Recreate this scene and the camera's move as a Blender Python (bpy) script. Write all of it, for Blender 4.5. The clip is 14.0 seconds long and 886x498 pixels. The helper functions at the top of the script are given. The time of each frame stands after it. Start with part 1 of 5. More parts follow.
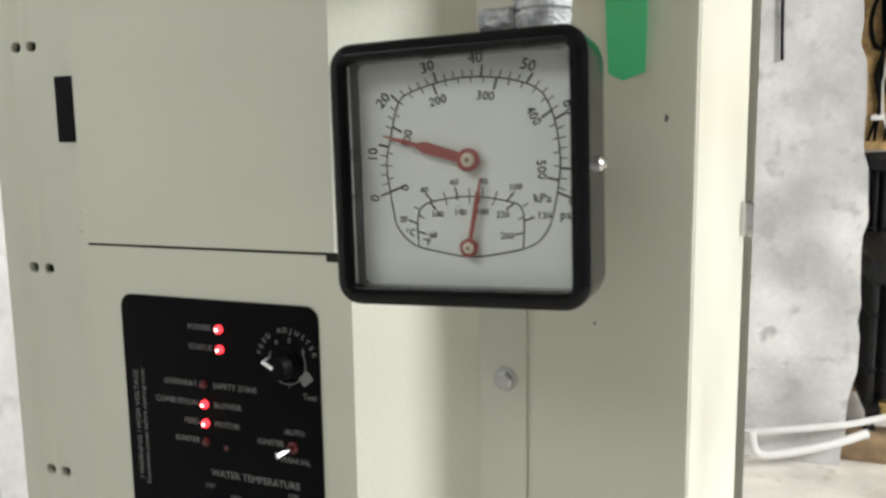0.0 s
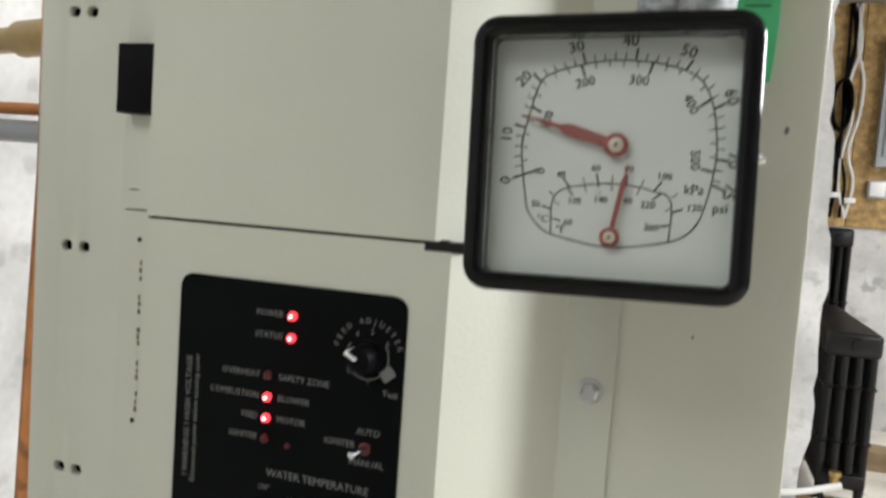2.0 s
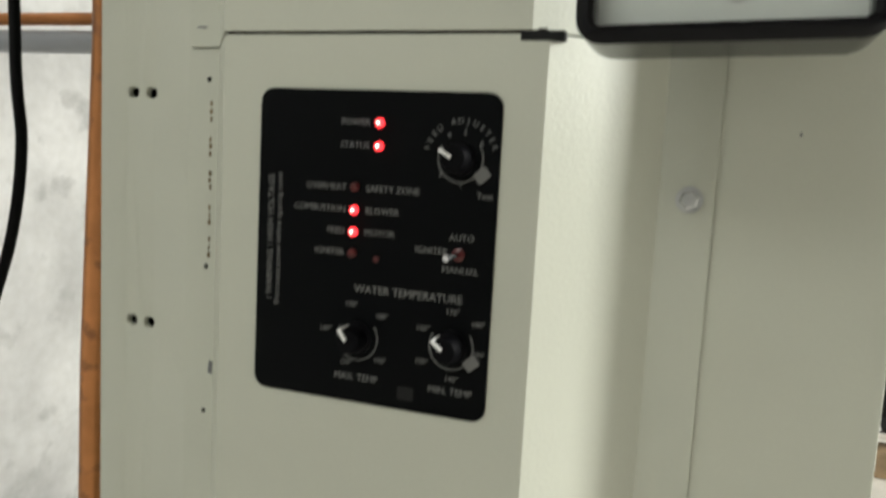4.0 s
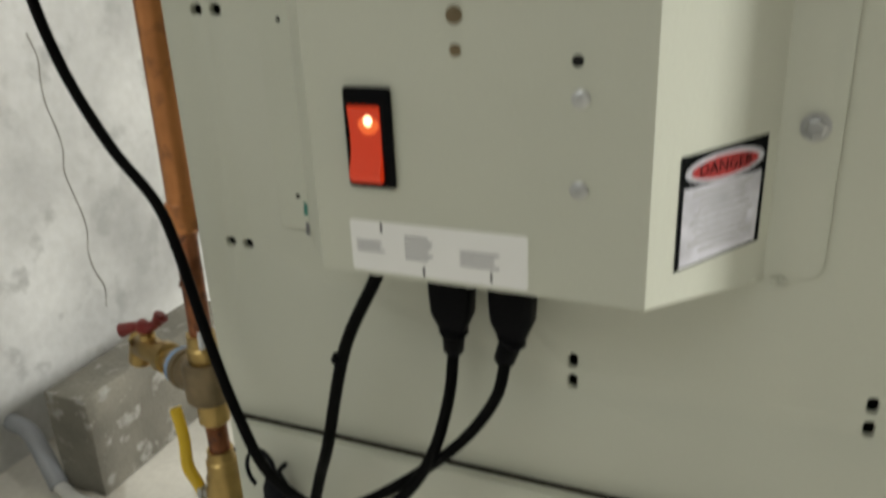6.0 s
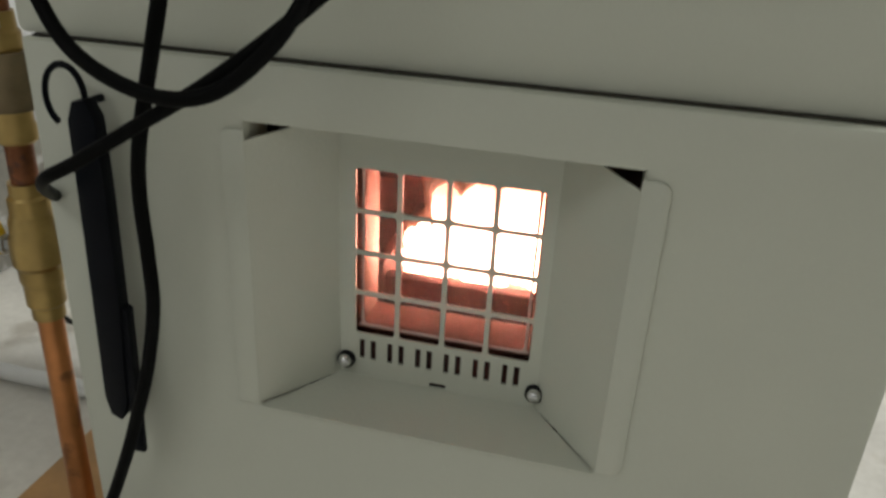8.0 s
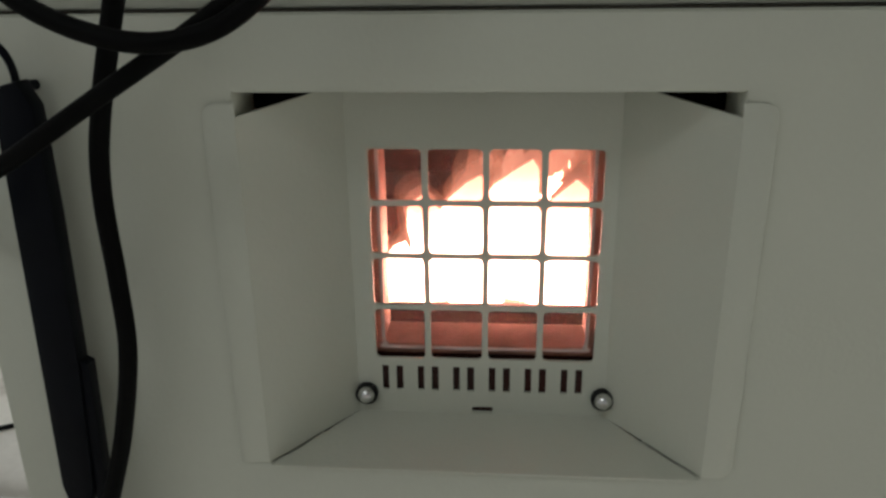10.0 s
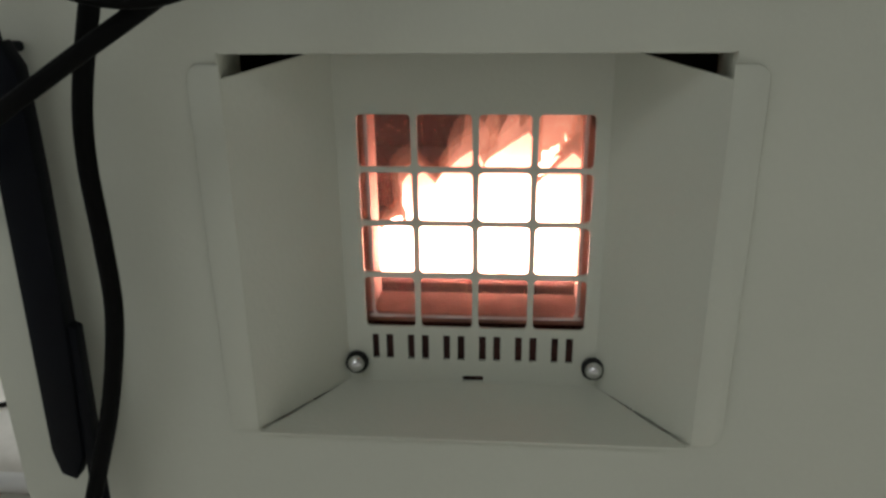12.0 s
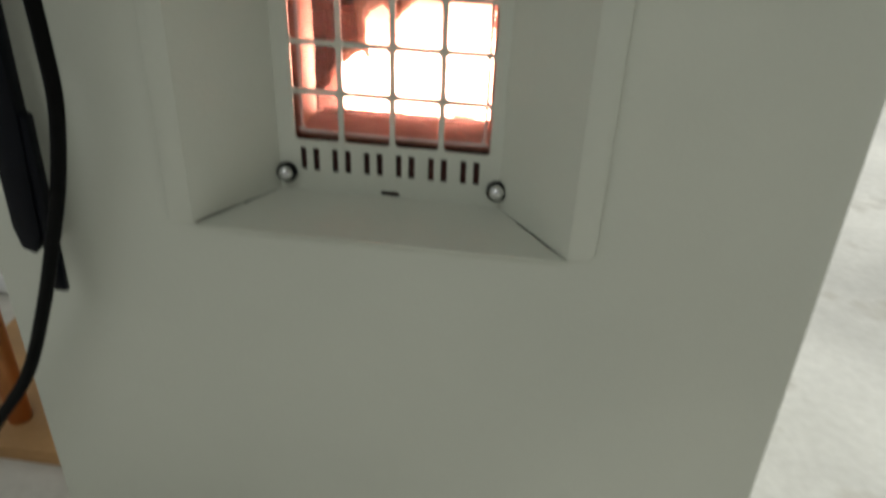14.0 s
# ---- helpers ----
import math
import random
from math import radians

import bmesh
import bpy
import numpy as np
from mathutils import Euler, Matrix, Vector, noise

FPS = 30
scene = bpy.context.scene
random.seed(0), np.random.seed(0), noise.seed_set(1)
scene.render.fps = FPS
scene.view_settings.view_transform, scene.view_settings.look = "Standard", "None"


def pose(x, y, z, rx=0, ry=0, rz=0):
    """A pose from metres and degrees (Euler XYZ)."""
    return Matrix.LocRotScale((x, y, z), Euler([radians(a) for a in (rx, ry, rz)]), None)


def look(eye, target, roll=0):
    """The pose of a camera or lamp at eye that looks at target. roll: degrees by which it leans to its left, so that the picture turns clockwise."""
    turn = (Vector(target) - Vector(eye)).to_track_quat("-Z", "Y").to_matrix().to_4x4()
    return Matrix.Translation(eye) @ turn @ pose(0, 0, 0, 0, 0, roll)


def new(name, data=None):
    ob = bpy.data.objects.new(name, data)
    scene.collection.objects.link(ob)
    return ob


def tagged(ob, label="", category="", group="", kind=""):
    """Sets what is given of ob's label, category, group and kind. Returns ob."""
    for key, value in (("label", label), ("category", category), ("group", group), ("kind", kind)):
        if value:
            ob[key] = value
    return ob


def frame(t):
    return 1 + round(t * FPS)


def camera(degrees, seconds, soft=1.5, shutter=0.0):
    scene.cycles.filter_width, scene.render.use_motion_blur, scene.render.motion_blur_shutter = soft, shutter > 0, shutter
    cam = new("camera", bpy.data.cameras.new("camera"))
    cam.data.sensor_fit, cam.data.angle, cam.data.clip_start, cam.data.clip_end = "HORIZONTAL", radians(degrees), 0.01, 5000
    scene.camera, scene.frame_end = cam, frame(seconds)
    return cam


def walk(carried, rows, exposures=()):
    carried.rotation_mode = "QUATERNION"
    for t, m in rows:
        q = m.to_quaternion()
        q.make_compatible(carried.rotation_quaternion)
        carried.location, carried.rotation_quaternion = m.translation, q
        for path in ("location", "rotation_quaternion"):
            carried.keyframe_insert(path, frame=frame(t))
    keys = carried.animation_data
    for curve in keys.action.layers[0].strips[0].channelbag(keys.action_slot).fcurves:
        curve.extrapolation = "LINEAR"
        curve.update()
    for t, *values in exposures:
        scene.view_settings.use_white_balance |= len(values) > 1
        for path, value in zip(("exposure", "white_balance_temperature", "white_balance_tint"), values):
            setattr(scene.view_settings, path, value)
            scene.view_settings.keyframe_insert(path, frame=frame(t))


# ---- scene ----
# ---- camera ----
cam = camera(59.68, 14.0, 2.8, 0.5)
# seconds, eye, turn to the left, tilt up, roll
ROWS = [
    (0.0, 0.0588, -0.4045, 1.2301, 21.62, -7.63, -0.82),
    (0.5, 0.0292, -0.4108, 1.2225, 19.52, -5.10, 0.90),
    (1.0, 0.0051, -0.4080, 1.2208, 18.57, -4.26, 2.59),
    (1.5, -0.0080, -0.4132, 1.2184, 18.33, -4.26, 4.39),
    (2.0, -0.0181, -0.4149, 1.1996, 18.02, -4.12, 4.06),
    (2.2, -0.0265, -0.4110, 1.1800, 17.93, -3.60, 3.95),
    (4.3, -0.0555, -0.4218, 1.0873, 19.58, -8.18, 2.82),
    (4.5, -0.0596, -0.4296, 1.0627, 19.55, -9.59, 2.58),
    (5.0, -0.0597, -0.4290, 0.9958, 22.68, -13.20, 1.79),
    (5.5, -0.0750, -0.4199, 0.9345, 23.62, -16.36, -0.41),
    (6.0, -0.0823, -0.4004, 0.8694, 23.87, -21.20, -2.58),
    (6.5, -0.0800, -0.4017, 0.7870, 23.10, -22.20, -1.60),
    (7.0, -0.0819, -0.3899, 0.7280, 20.88, -23.77, 0.20),
    (7.2, -0.0888, -0.3843, 0.7108, 18.76, -24.81, 0.79),
    (7.5, -0.0960, -0.3810, 0.6771, 15.70, -25.42, 2.60),
    (9.8, -0.1918, -0.3261, 0.5618, 5.04, -20.38, -0.86),
    (10.0, -0.1948, -0.3265, 0.5593, 4.57, -19.92, -0.77),
    (10.5, -0.1942, -0.3269, 0.5566, 4.62, -19.52, -0.79),
    (11.0, -0.1948, -0.3285, 0.5521, 4.35, -19.01, -0.80),
    (11.5, -0.1937, -0.3291, 0.5488, 4.24, -19.40, -0.68),
    (12.0, -0.1875, -0.3267, 0.5499, 4.95, -20.99, -0.77),
    (12.5, -0.1856, -0.3228, 0.5524, 4.91, -21.69, -0.76),
    (13.0, -0.1638, -0.3271, 0.5494, 7.13, -21.24, -0.99),
    (13.5, -0.1422, -0.3399, 0.5482, 8.08, -24.99, -0.40),
    (14.0, -0.1235, -0.3680, 0.5449, 6.78, -30.84, 2.32),
]
EXPOSURES = [(0.0, 0.12, 6500, 10), (2.0, 0.08, 6450, 10), (4.5, -0.08, 6750, 5), (5.5, -0.20, 6800, 5), (6.0, -0.36, 6780, 5), (6.5, -0.52, 6780, 5), (7.5, -0.66, 6600, 6), (10.0, -0.88, 6250, 7), (12.5, -0.84, 6250, 7), (13.5, -0.80, 6250, 6), (14.0, -0.60, 6250, 5)]
walk(cam, [(t, pose(x, y, z, 90 + tilt, 0, turn) @ pose(0, 0, 0, 0, 0, roll)) for t, x, y, z, turn, tilt, roll in ROWS], EXPOSURES)

# ---- light ----
world = bpy.data.worlds.new("basement_dark")
world.use_nodes = True
world.node_tree.nodes["Background"].inputs[0].default_value = (0.9, 0.95, 1.0, 1)
world.node_tree.nodes["Background"].inputs[1].default_value = 0.02
scene.world = world


def area_lamp(name, eye, target, power, sx, sy, color):
    data = bpy.data.lights.new(name, "AREA")
    data.energy, data.shape, data.size, data.size_y, data.color = power, "RECTANGLE", sx, sy, color
    ob = new(name, data)
    ob.matrix_world = look(eye, target)
    return ob


# main lamp at the right, out of view, inferred from the bright slanting side
area_lamp("unseen_lamp", (2.7, 0.52, 2.2), (0.7, 0.25, 0.1), 152, 0.3, 1.0, (0.98, 0.985, 1.0))
# added fill for the boiler front; no such fixture is known
area_lamp("unseen_lamp", (-0.66, -1.36, 2.42), (-0.45, -0.50, 0.3), 19, 1.3, 1.1, (0.97, 0.99, 0.99))
# added out of view to brighten the far room
area_lamp("unseen_lamp", (2.2, 3.4, 2.35), (2.0, 3.4, 0.0), 42, 1.2, 0.2, (1.0, 0.99, 0.96))
# added to brighten the left wall; no bulb is known there
area_lamp("unseen_lamp", (-0.55, 1.1, 2.35), (-0.6, 1.1, 0.0), 3.4, 0.4, 0.4, (1.0, 0.98, 0.95))


# ---- materials ----
def material(name, color, rough=0.5, metal=0.0, var=0.08, scale=6.0, fine=90.0, bump=0.05, dirt=None, dirt_at=0.62, spec=0.5, coat=0.0, rnd=0.0):
    """A painted, metal, wood or mineral surface: broad and fine variation, stains of a colour of their own, and fine relief."""
    m = bpy.data.materials.new(name)
    m.use_nodes = True
    nt = m.node_tree
    b = nt.nodes["Principled BSDF"]
    b.inputs["Roughness"].default_value, b.inputs["Metallic"].default_value = rough, metal
    b.inputs["Specular IOR Level"].default_value = spec
    b.inputs["Coat Weight"].default_value = coat
    tc = nt.nodes.new("ShaderNodeTexCoord")

    def noise_tex(s, detail):
        n = nt.nodes.new("ShaderNodeTexNoise")
        n.inputs["Scale"].default_value, n.inputs["Detail"].default_value = s, detail
        nt.links.new(tc.outputs["Object"], n.inputs["Vector"])
        return n

    big, small = noise_tex(scale, 4), noise_tex(fine, 3)

    def mix(kind, fac, a, c):
        n = nt.nodes.new("ShaderNodeMix")
        n.data_type, n.blend_type = "RGBA", kind
        for k, v in ((0, fac), (6, a), (7, c)):
            if hasattr(v, "is_linked"):
                nt.links.new(v, n.inputs[k])
            else:
                n.inputs[k].default_value = v
        return n.outputs[2]

    def ramp(src, lo, hi, a, c):
        n = nt.nodes.new("ShaderNodeMapRange")
        nt.links.new(src, n.inputs[0])
        for k, v in ((1, lo), (2, hi), (3, a), (4, c)):
            n.inputs[k].default_value = v
        return n.outputs[0]

    dark = tuple(c * (1 - var * 2) for c in color) + (1,)
    light = tuple(min(1, c * (1 + var)) for c in color) + (1,)
    col = mix("MIX", ramp(big.outputs["Fac"], 0.3, 0.7, 0, 1), dark, light)
    col = mix("MULTIPLY", ramp(small.outputs["Fac"], 0.3, 0.7, 0, min(1, var * 2.5)), col, (0.78, 0.77, 0.75, 1))
    if dirt:
        spots = noise_tex(scale * 3.1, 6)
        col = mix("MIX", ramp(spots.outputs["Fac"], dirt_at, dirt_at + 0.1, 0, 0.8), col, (*dirt, 1))
    if rnd:
        info = nt.nodes.new("ShaderNodeObjectInfo")
        col = mix("MULTIPLY", ramp(info.outputs["Random"], 0, 1, 0, rnd), col, (0.5, 0.45, 0.4, 1))
    nt.links.new(col, b.inputs["Base Color"])
    nt.links.new(ramp(big.outputs["Fac"], 0.3, 0.7, rough - 0.06, min(1, rough + 0.08)), b.inputs["Roughness"])
    if bump:
        bp = nt.nodes.new("ShaderNodeBump")
        bp.inputs["Strength"].default_value, bp.inputs["Distance"].default_value = bump, 0.002
        nt.links.new(small.outputs["Fac"], bp.inputs["Height"])
        nt.links.new(bp.outputs["Normal"], b.inputs["Normal"])
    return m


def glow(name, color, strength, base=(0.1, 0.02, 0.01)):
    m = bpy.data.materials.new(name)
    m.use_nodes = True
    b = m.node_tree.nodes["Principled BSDF"]
    b.inputs["Base Color"].default_value = (*base, 1)
    b.inputs["Roughness"].default_value = 0.3
    b.inputs["Emission Color"].default_value = (*color, 1)
    b.inputs["Emission Strength"].default_value = strength
    return m


def glass(name, color=(1, 1, 1), rough=0.02):
    m = bpy.data.materials.new(name)
    m.use_nodes = True
    nt = m.node_tree
    nt.nodes.remove(nt.nodes["Principled BSDF"])
    out = nt.nodes["Material Output"]
    tr, gl, mx, fr = (nt.nodes.new("ShaderNode" + k) for k in ("BsdfTransparent", "BsdfGlossy", "MixShader", "Fresnel"))
    tr.inputs[0].default_value = (*color, 1)
    gl.inputs["Roughness"].default_value = rough
    fr.inputs[0].default_value = 1.45
    for a, c in ((fr.outputs[0], mx.inputs[0]), (tr.outputs[0], mx.inputs[1]), (gl.outputs[0], mx.inputs[2]), (mx.outputs[0], out.inputs[0])):
        nt.links.new(a, c)
    return m


CREAM = material("cream_powder_coat", (0.560, 0.571, 0.486), 0.34, var=0.03, scale=5, fine=420, bump=0.09)
CREAM_EDGE = material("cream_bare_edge", (0.42, 0.40, 0.32), 0.5, var=0.05)
BLACK_PLASTIC = material("black_plastic", (0.003, 0.003, 0.004), 0.5, var=0.05, bump=0.03, spec=0.07)
BLACK_GLOSS = material("black_gloss_enamel", (0.004, 0.004, 0.005), 0.12, var=0.03, bump=0.0, spec=0.16)
BLACK_DECAL = material("black_decal", (0.003, 0.0035, 0.004), 0.55, var=0.05, bump=0.02, spec=0.05)
RUBBER = material("black_rubber", (0.003, 0.003, 0.003), 0.5, var=0.1, bump=0.05, spec=0.06)
# dark brown that stands for the shade in the gaps between panels
SEAM = material("seam_shade", (0.060, 0.054, 0.043), 0.9, var=0.2, spec=0.1)
# near-black put in for shade inside holes and gaps, and for small dark parts
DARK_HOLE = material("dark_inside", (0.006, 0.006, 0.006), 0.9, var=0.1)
BLACK_STEEL = material("blackened_steel", (0.004, 0.005, 0.008), 0.45, 0.0, spec=0.09, var=0.15, scale=20, bump=0.1)
WHITE_PRINT = material("pale_print", (0.17, 0.17, 0.165), 0.6, var=0.04)
SOFT_PRINT = material("soft_grey_print", (0.40, 0.40, 0.41), 0.6, var=0.06)
GREY_PRINT = material("grey_print", (0.16, 0.16, 0.165), 0.6, var=0.04)
DIAL = material("dial_card", (0.84, 0.89, 0.82), 0.5, var=0.02, bump=0.0)
INK = material("dial_ink", (0.025, 0.028, 0.032), 0.6, var=0.05)
HUB_CAP = material("cream_hub_cap", (0.72, 0.66, 0.52), 0.45, var=0.04)
RED_NEEDLE = material("red_needle", (0.36, 0.075, 0.06), 0.5, var=0.05)
BRASS = material("brass", (0.50, 0.355, 0.14), 0.36, 1.0, var=0.12, scale=30, bump=0.1)
BRASS_DULL = material("tarnished_bronze", (0.26, 0.20, 0.12), 0.5, 0.7, var=0.2, scale=30, bump=0.2)
COPPER = material("copper_pipe", (0.62, 0.27, 0.11), 0.34, 1.0, var=0.15, scale=14, bump=0.06, dirt=(0.28, 0.13, 0.07), dirt_at=0.58)
COPPER_DARK = material("heat_stained_copper", (0.36, 0.15, 0.08), 0.45, 1.0, var=0.3, scale=30, bump=0.1, dirt=(0.10, 0.06, 0.05), dirt_at=0.55)
GALV = material("galvanised_steel", (0.55, 0.56, 0.56), 0.38, 0.9, var=0.2, scale=60, bump=0.2)
CRUST = material("sealant_crusted_zinc", (0.50, 0.52, 0.53), 0.55, 0.35, var=0.25, scale=160, fine=500, bump=0.6, dirt=(0.24, 0.27, 0.30), dirt_at=0.57)
CHROME = material("zinc_screw", (0.7, 0.7, 0.7), 0.2, 1.0, var=0.1, bump=0.05)
TAPE = material("white_thread_tape", (0.7, 0.72, 0.76), 0.6, var=0.1, scale=40, bump=0.3)
BLUE_TAPE = material("blue_sealant", (0.28, 0.42, 0.65), 0.6, var=0.2, scale=40, bump=0.3)
RED_PAINT = material("red_handle_paint", (0.22, 0.014, 0.012), 0.4, var=0.15, scale=30)
YELLOW = material("yellow_vinyl", (0.75, 0.50, 0.02), 0.4, var=0.08)
GREEN_TAG = material("green_card", (0.07, 0.55, 0.24), 0.6, var=0.05, bump=0.02)
STICKER = material("white_sticker", (0.86, 0.86, 0.85), 0.5, var=0.02, bump=0.0)
SILVER_FOIL = material("silver_foil_label", (0.60, 0.60, 0.67), 0.35, 0.5, var=0.15, scale=60, fine=200, bump=0.3)
RED_PRINT = material("red_print", (0.40, 0.016, 0.016), 0.5, var=0.05)
GREEN_PAINT = material("teal_paint_mark", (0.05, 0.22, 0.18), 0.5, var=0.2, scale=60)
CONCRETE = material("whitewashed_concrete", (0.67, 0.67, 0.66), 0.85, var=0.17, scale=3.4, fine=48, bump=0.6, dirt=(0.38, 0.38, 0.37), dirt_at=0.565)
FLOOR = material("concrete_floor", (0.76, 0.73, 0.66), 0.75, var=0.16, scale=3, fine=80, bump=0.3, dirt=(0.46, 0.42, 0.35), dirt_at=0.58)
BLOCK = material("grey_concrete_block", (0.225, 0.212, 0.178), 0.9, var=0.16, scale=9, fine=150, bump=0.7, dirt=(0.40, 0.39, 0.36), dirt_at=0.56)
WOOD = material("rough_lumber", (0.30, 0.21, 0.12), 0.75, var=0.2, scale=14, fine=120, bump=0.3)
PLY = material("plywood_offcut", (0.50, 0.28, 0.11), 0.6, var=0.15, scale=10, fine=120, bump=0.2)
OSB = material("strand_board", (0.60, 0.40, 0.17), 0.7, var=0.22, scale=28, fine=120, bump=0.3, dirt=(0.36, 0.22, 0.09), dirt_at=0.55)
IRON = material("black_radiator_enamel", (0.007, 0.007, 0.008), 0.35, spec=0.3, var=0.15, scale=20, bump=0.1)
PEX = material("white_plastic_pipe", (0.72, 0.72, 0.70), 0.4, var=0.04)
GREY_PVC = material("grey_conduit", (0.33, 0.345, 0.37), 0.45, var=0.06)
PANEL_GREY = material("grey_panel_enamel", (0.45, 0.48, 0.52), 0.4, 0.2, var=0.05)
CEIL = material("joist_ceiling", (0.48, 0.47, 0.44), 0.8, var=0.15, scale=4)
# steel of the glass frame, with the fire's pinkish light put into its colour
RETAINER = material("pale_pinkish_steel", (0.62, 0.50, 0.46), 0.5, 0.2, var=0.15, scale=60, bump=0.2)
IRON_FIRE = material("sooty_firebox_iron", (0.060, 0.016, 0.011), 0.7, var=0.3, scale=30, bump=0.3)
POT_IRON = material("scaled_pot_iron", (0.075, 0.026, 0.022), 0.8, var=0.35, scale=45, fine=260, bump=0.6, dirt=(0.26, 0.13, 0.11), dirt_at=0.62)
ASH = material("grey_ash", (0.15, 0.085, 0.075), 0.9, var=0.35, scale=70, fine=300, bump=0.8, dirt=(0.40, 0.27, 0.25), dirt_at=0.60)
LED_ON = glow("lit_red_led", (1.0, 0.03, 0.04), 3.6)
LED_CORE = glow("lit_led_core", (1.0, 0.55, 0.5), 7.0)
LED_OFF = material("unlit_red_led", (0.09, 0.012, 0.012), 0.25, var=0.1)
SWITCH_GLOW = glow("lit_rocker_lens", (1.0, 0.055, 0.012), 0.52)
SWITCH_HALO = glow("neon_glow_in_lens", (1.0, 0.16, 0.035), 1.1)
SWITCH_CORE = glow("neon_behind_lens", (1.0, 0.62, 0.36), 5.0)
FLAME = glow("white_hot_flame", (1.0, 0.52, 0.42), 44.0)
FLAME_EDGE = glow("orange_flame", (1.0, 0.36, 0.16), 2.6)
nt = FLAME_EDGE.node_tree
tc, sep, fade, tint = (nt.nodes.new("ShaderNode" + k) for k in ("TexCoord", "SeparateXYZ", "MapRange", "Mix"))
fade.interpolation_type = "SMOOTHSTEP"
for k, v in ((1, 0.5), (2, 1.0), (3, 0.0), (4, 1.0)):
    fade.inputs[k].default_value = v
ease = nt.nodes.new("ShaderNodeMath")
ease.operation, ease.inputs[0].default_value = "POWER", 0.12
heat = nt.nodes.new("ShaderNodeMath")
heat.operation, heat.inputs[1].default_value = "MULTIPLY", 62.0
tint.data_type = "RGBA"
tint.inputs[6].default_value, tint.inputs[7].default_value = (1.0, 0.54, 0.43, 1), (1.0, 0.36, 0.26, 1)
body = nt.nodes["Principled BSDF"]
for s, d in ((tc.outputs["Generated"], sep.inputs[0]), (sep.outputs[2], fade.inputs[0]), (fade.outputs[0], ease.inputs[1]), (ease.outputs[0], heat.inputs[0]),
             (heat.outputs[0], body.inputs["Emission Strength"]), (fade.outputs[0], tint.inputs[0]), (tint.outputs[2], body.inputs["Emission Color"])):
    nt.links.new(s, d)
EMBER = glow("glowing_pellets", (1.0, 0.55, 0.42), 3.2)


def veil_material(name, color, strength):
    """Thin flame: see-through, giving off light of its own."""
    m = bpy.data.materials.new(name)
    m.use_nodes = True
    nt = m.node_tree
    nt.nodes.remove(nt.nodes["Principled BSDF"])
    tr, em, mx = (nt.nodes.new("ShaderNode" + k) for k in ("BsdfTransparent", "Emission", "AddShader"))
    em.inputs[0].default_value = (*color, 1)
    tc, sep, fade = (nt.nodes.new("ShaderNode" + k) for k in ("TexCoord", "SeparateXYZ", "MapRange"))
    fade.inputs[1].default_value, fade.inputs[2].default_value, fade.inputs[3].default_value, fade.inputs[4].default_value = 0.25, 1.0, strength, strength * 0.12
    for s, d in ((tc.outputs["Generated"], sep.inputs[0]), (sep.outputs[2], fade.inputs[0]), (fade.outputs[0], em.inputs[1])):
        nt.links.new(s, d)
    for s, d in ((tr.outputs[0], mx.inputs[0]), (em.outputs[0], mx.inputs[1]), (mx.outputs[0], nt.nodes["Material Output"].inputs[0])):
        nt.links.new(s, d)
    return m


VEILS = [veil_material("flame_veil_hot", (1.0, 0.50, 0.38), 1.3), veil_material("flame_veil", (1.0, 0.45, 0.30), 0.45), veil_material("flame_veil_thin", (1.0, 0.36, 0.20), 0.2)]
PANE = glass("clear_glass")
FIRE_GLASS = glass("smoky_fire_glass", (0.95, 0.80, 0.74), 0.06)
nt = FIRE_GLASS.node_tree
dust, dusty = nt.nodes.new("ShaderNodeBsdfTranslucent"), nt.nodes.new("ShaderNodeMixShader")
dust.inputs[0].default_value, dusty.inputs[0].default_value = (0.75, 0.44, 0.40, 1), 0.028
old = nt.nodes["Material Output"].inputs[0].links[0].from_socket
nt.links.new(old, dusty.inputs[1])
nt.links.new(dust.outputs[0], dusty.inputs[2])
nt.links.new(dusty.outputs[0], nt.nodes["Material Output"].inputs[0])


# ---- mesh helpers ----
def finish(bm, name, mat, smooth=True):
    bmesh.ops.recalc_face_normals(bm, faces=bm.faces)
    me = bpy.data.meshes.new(name)
    bm.to_mesh(me)
    bm.free()
    me.materials.append(mat)
    if smooth:
        for p in me.polygons:
            p.use_smooth = True
        me.set_sharp_from_angle(angle=radians(35))
    return me


def thing(name, bm, mat, label="", category="", group="", kind=""):
    return tagged(new(name, finish(bm, name, mat)), label, category, group, kind)


def empty(name, label, category, group="", kind=""):
    return tagged(new(name), label, category, group, kind)


def part(name, bm, mat, parent, label=""):
    ob = new(name, finish(bm, name, mat))
    ob.parent = parent
    if label:
        ob["label"] = label
    return ob


def box(x0, x1, y0, y1, z0, z1, bevel=0.0, seg=2, bm=None, m=None):
    own = bmesh.new()
    bmesh.ops.create_cube(own, size=1)
    for v in own.verts:
        v.co = Vector(((x0 + x1) / 2 + v.co.x * (x1 - x0), (y0 + y1) / 2 + v.co.y * (y1 - y0), (z0 + z1) / 2 + v.co.z * (z1 - z0)))
    if bevel:
        bmesh.ops.bevel(own, geom=own.edges[:], offset=bevel, segments=seg, affect="EDGES", profile=0.5)
    if m is not None:
        own.transform(m)
    return merge(bm, own)


def merge(bm, own):
    if bm is None:
        return own
    me = bpy.data.meshes.new("tmp")
    own.to_mesh(me)
    own.free()
    bm.from_mesh(me)
    bpy.data.meshes.remove(me)
    return bm


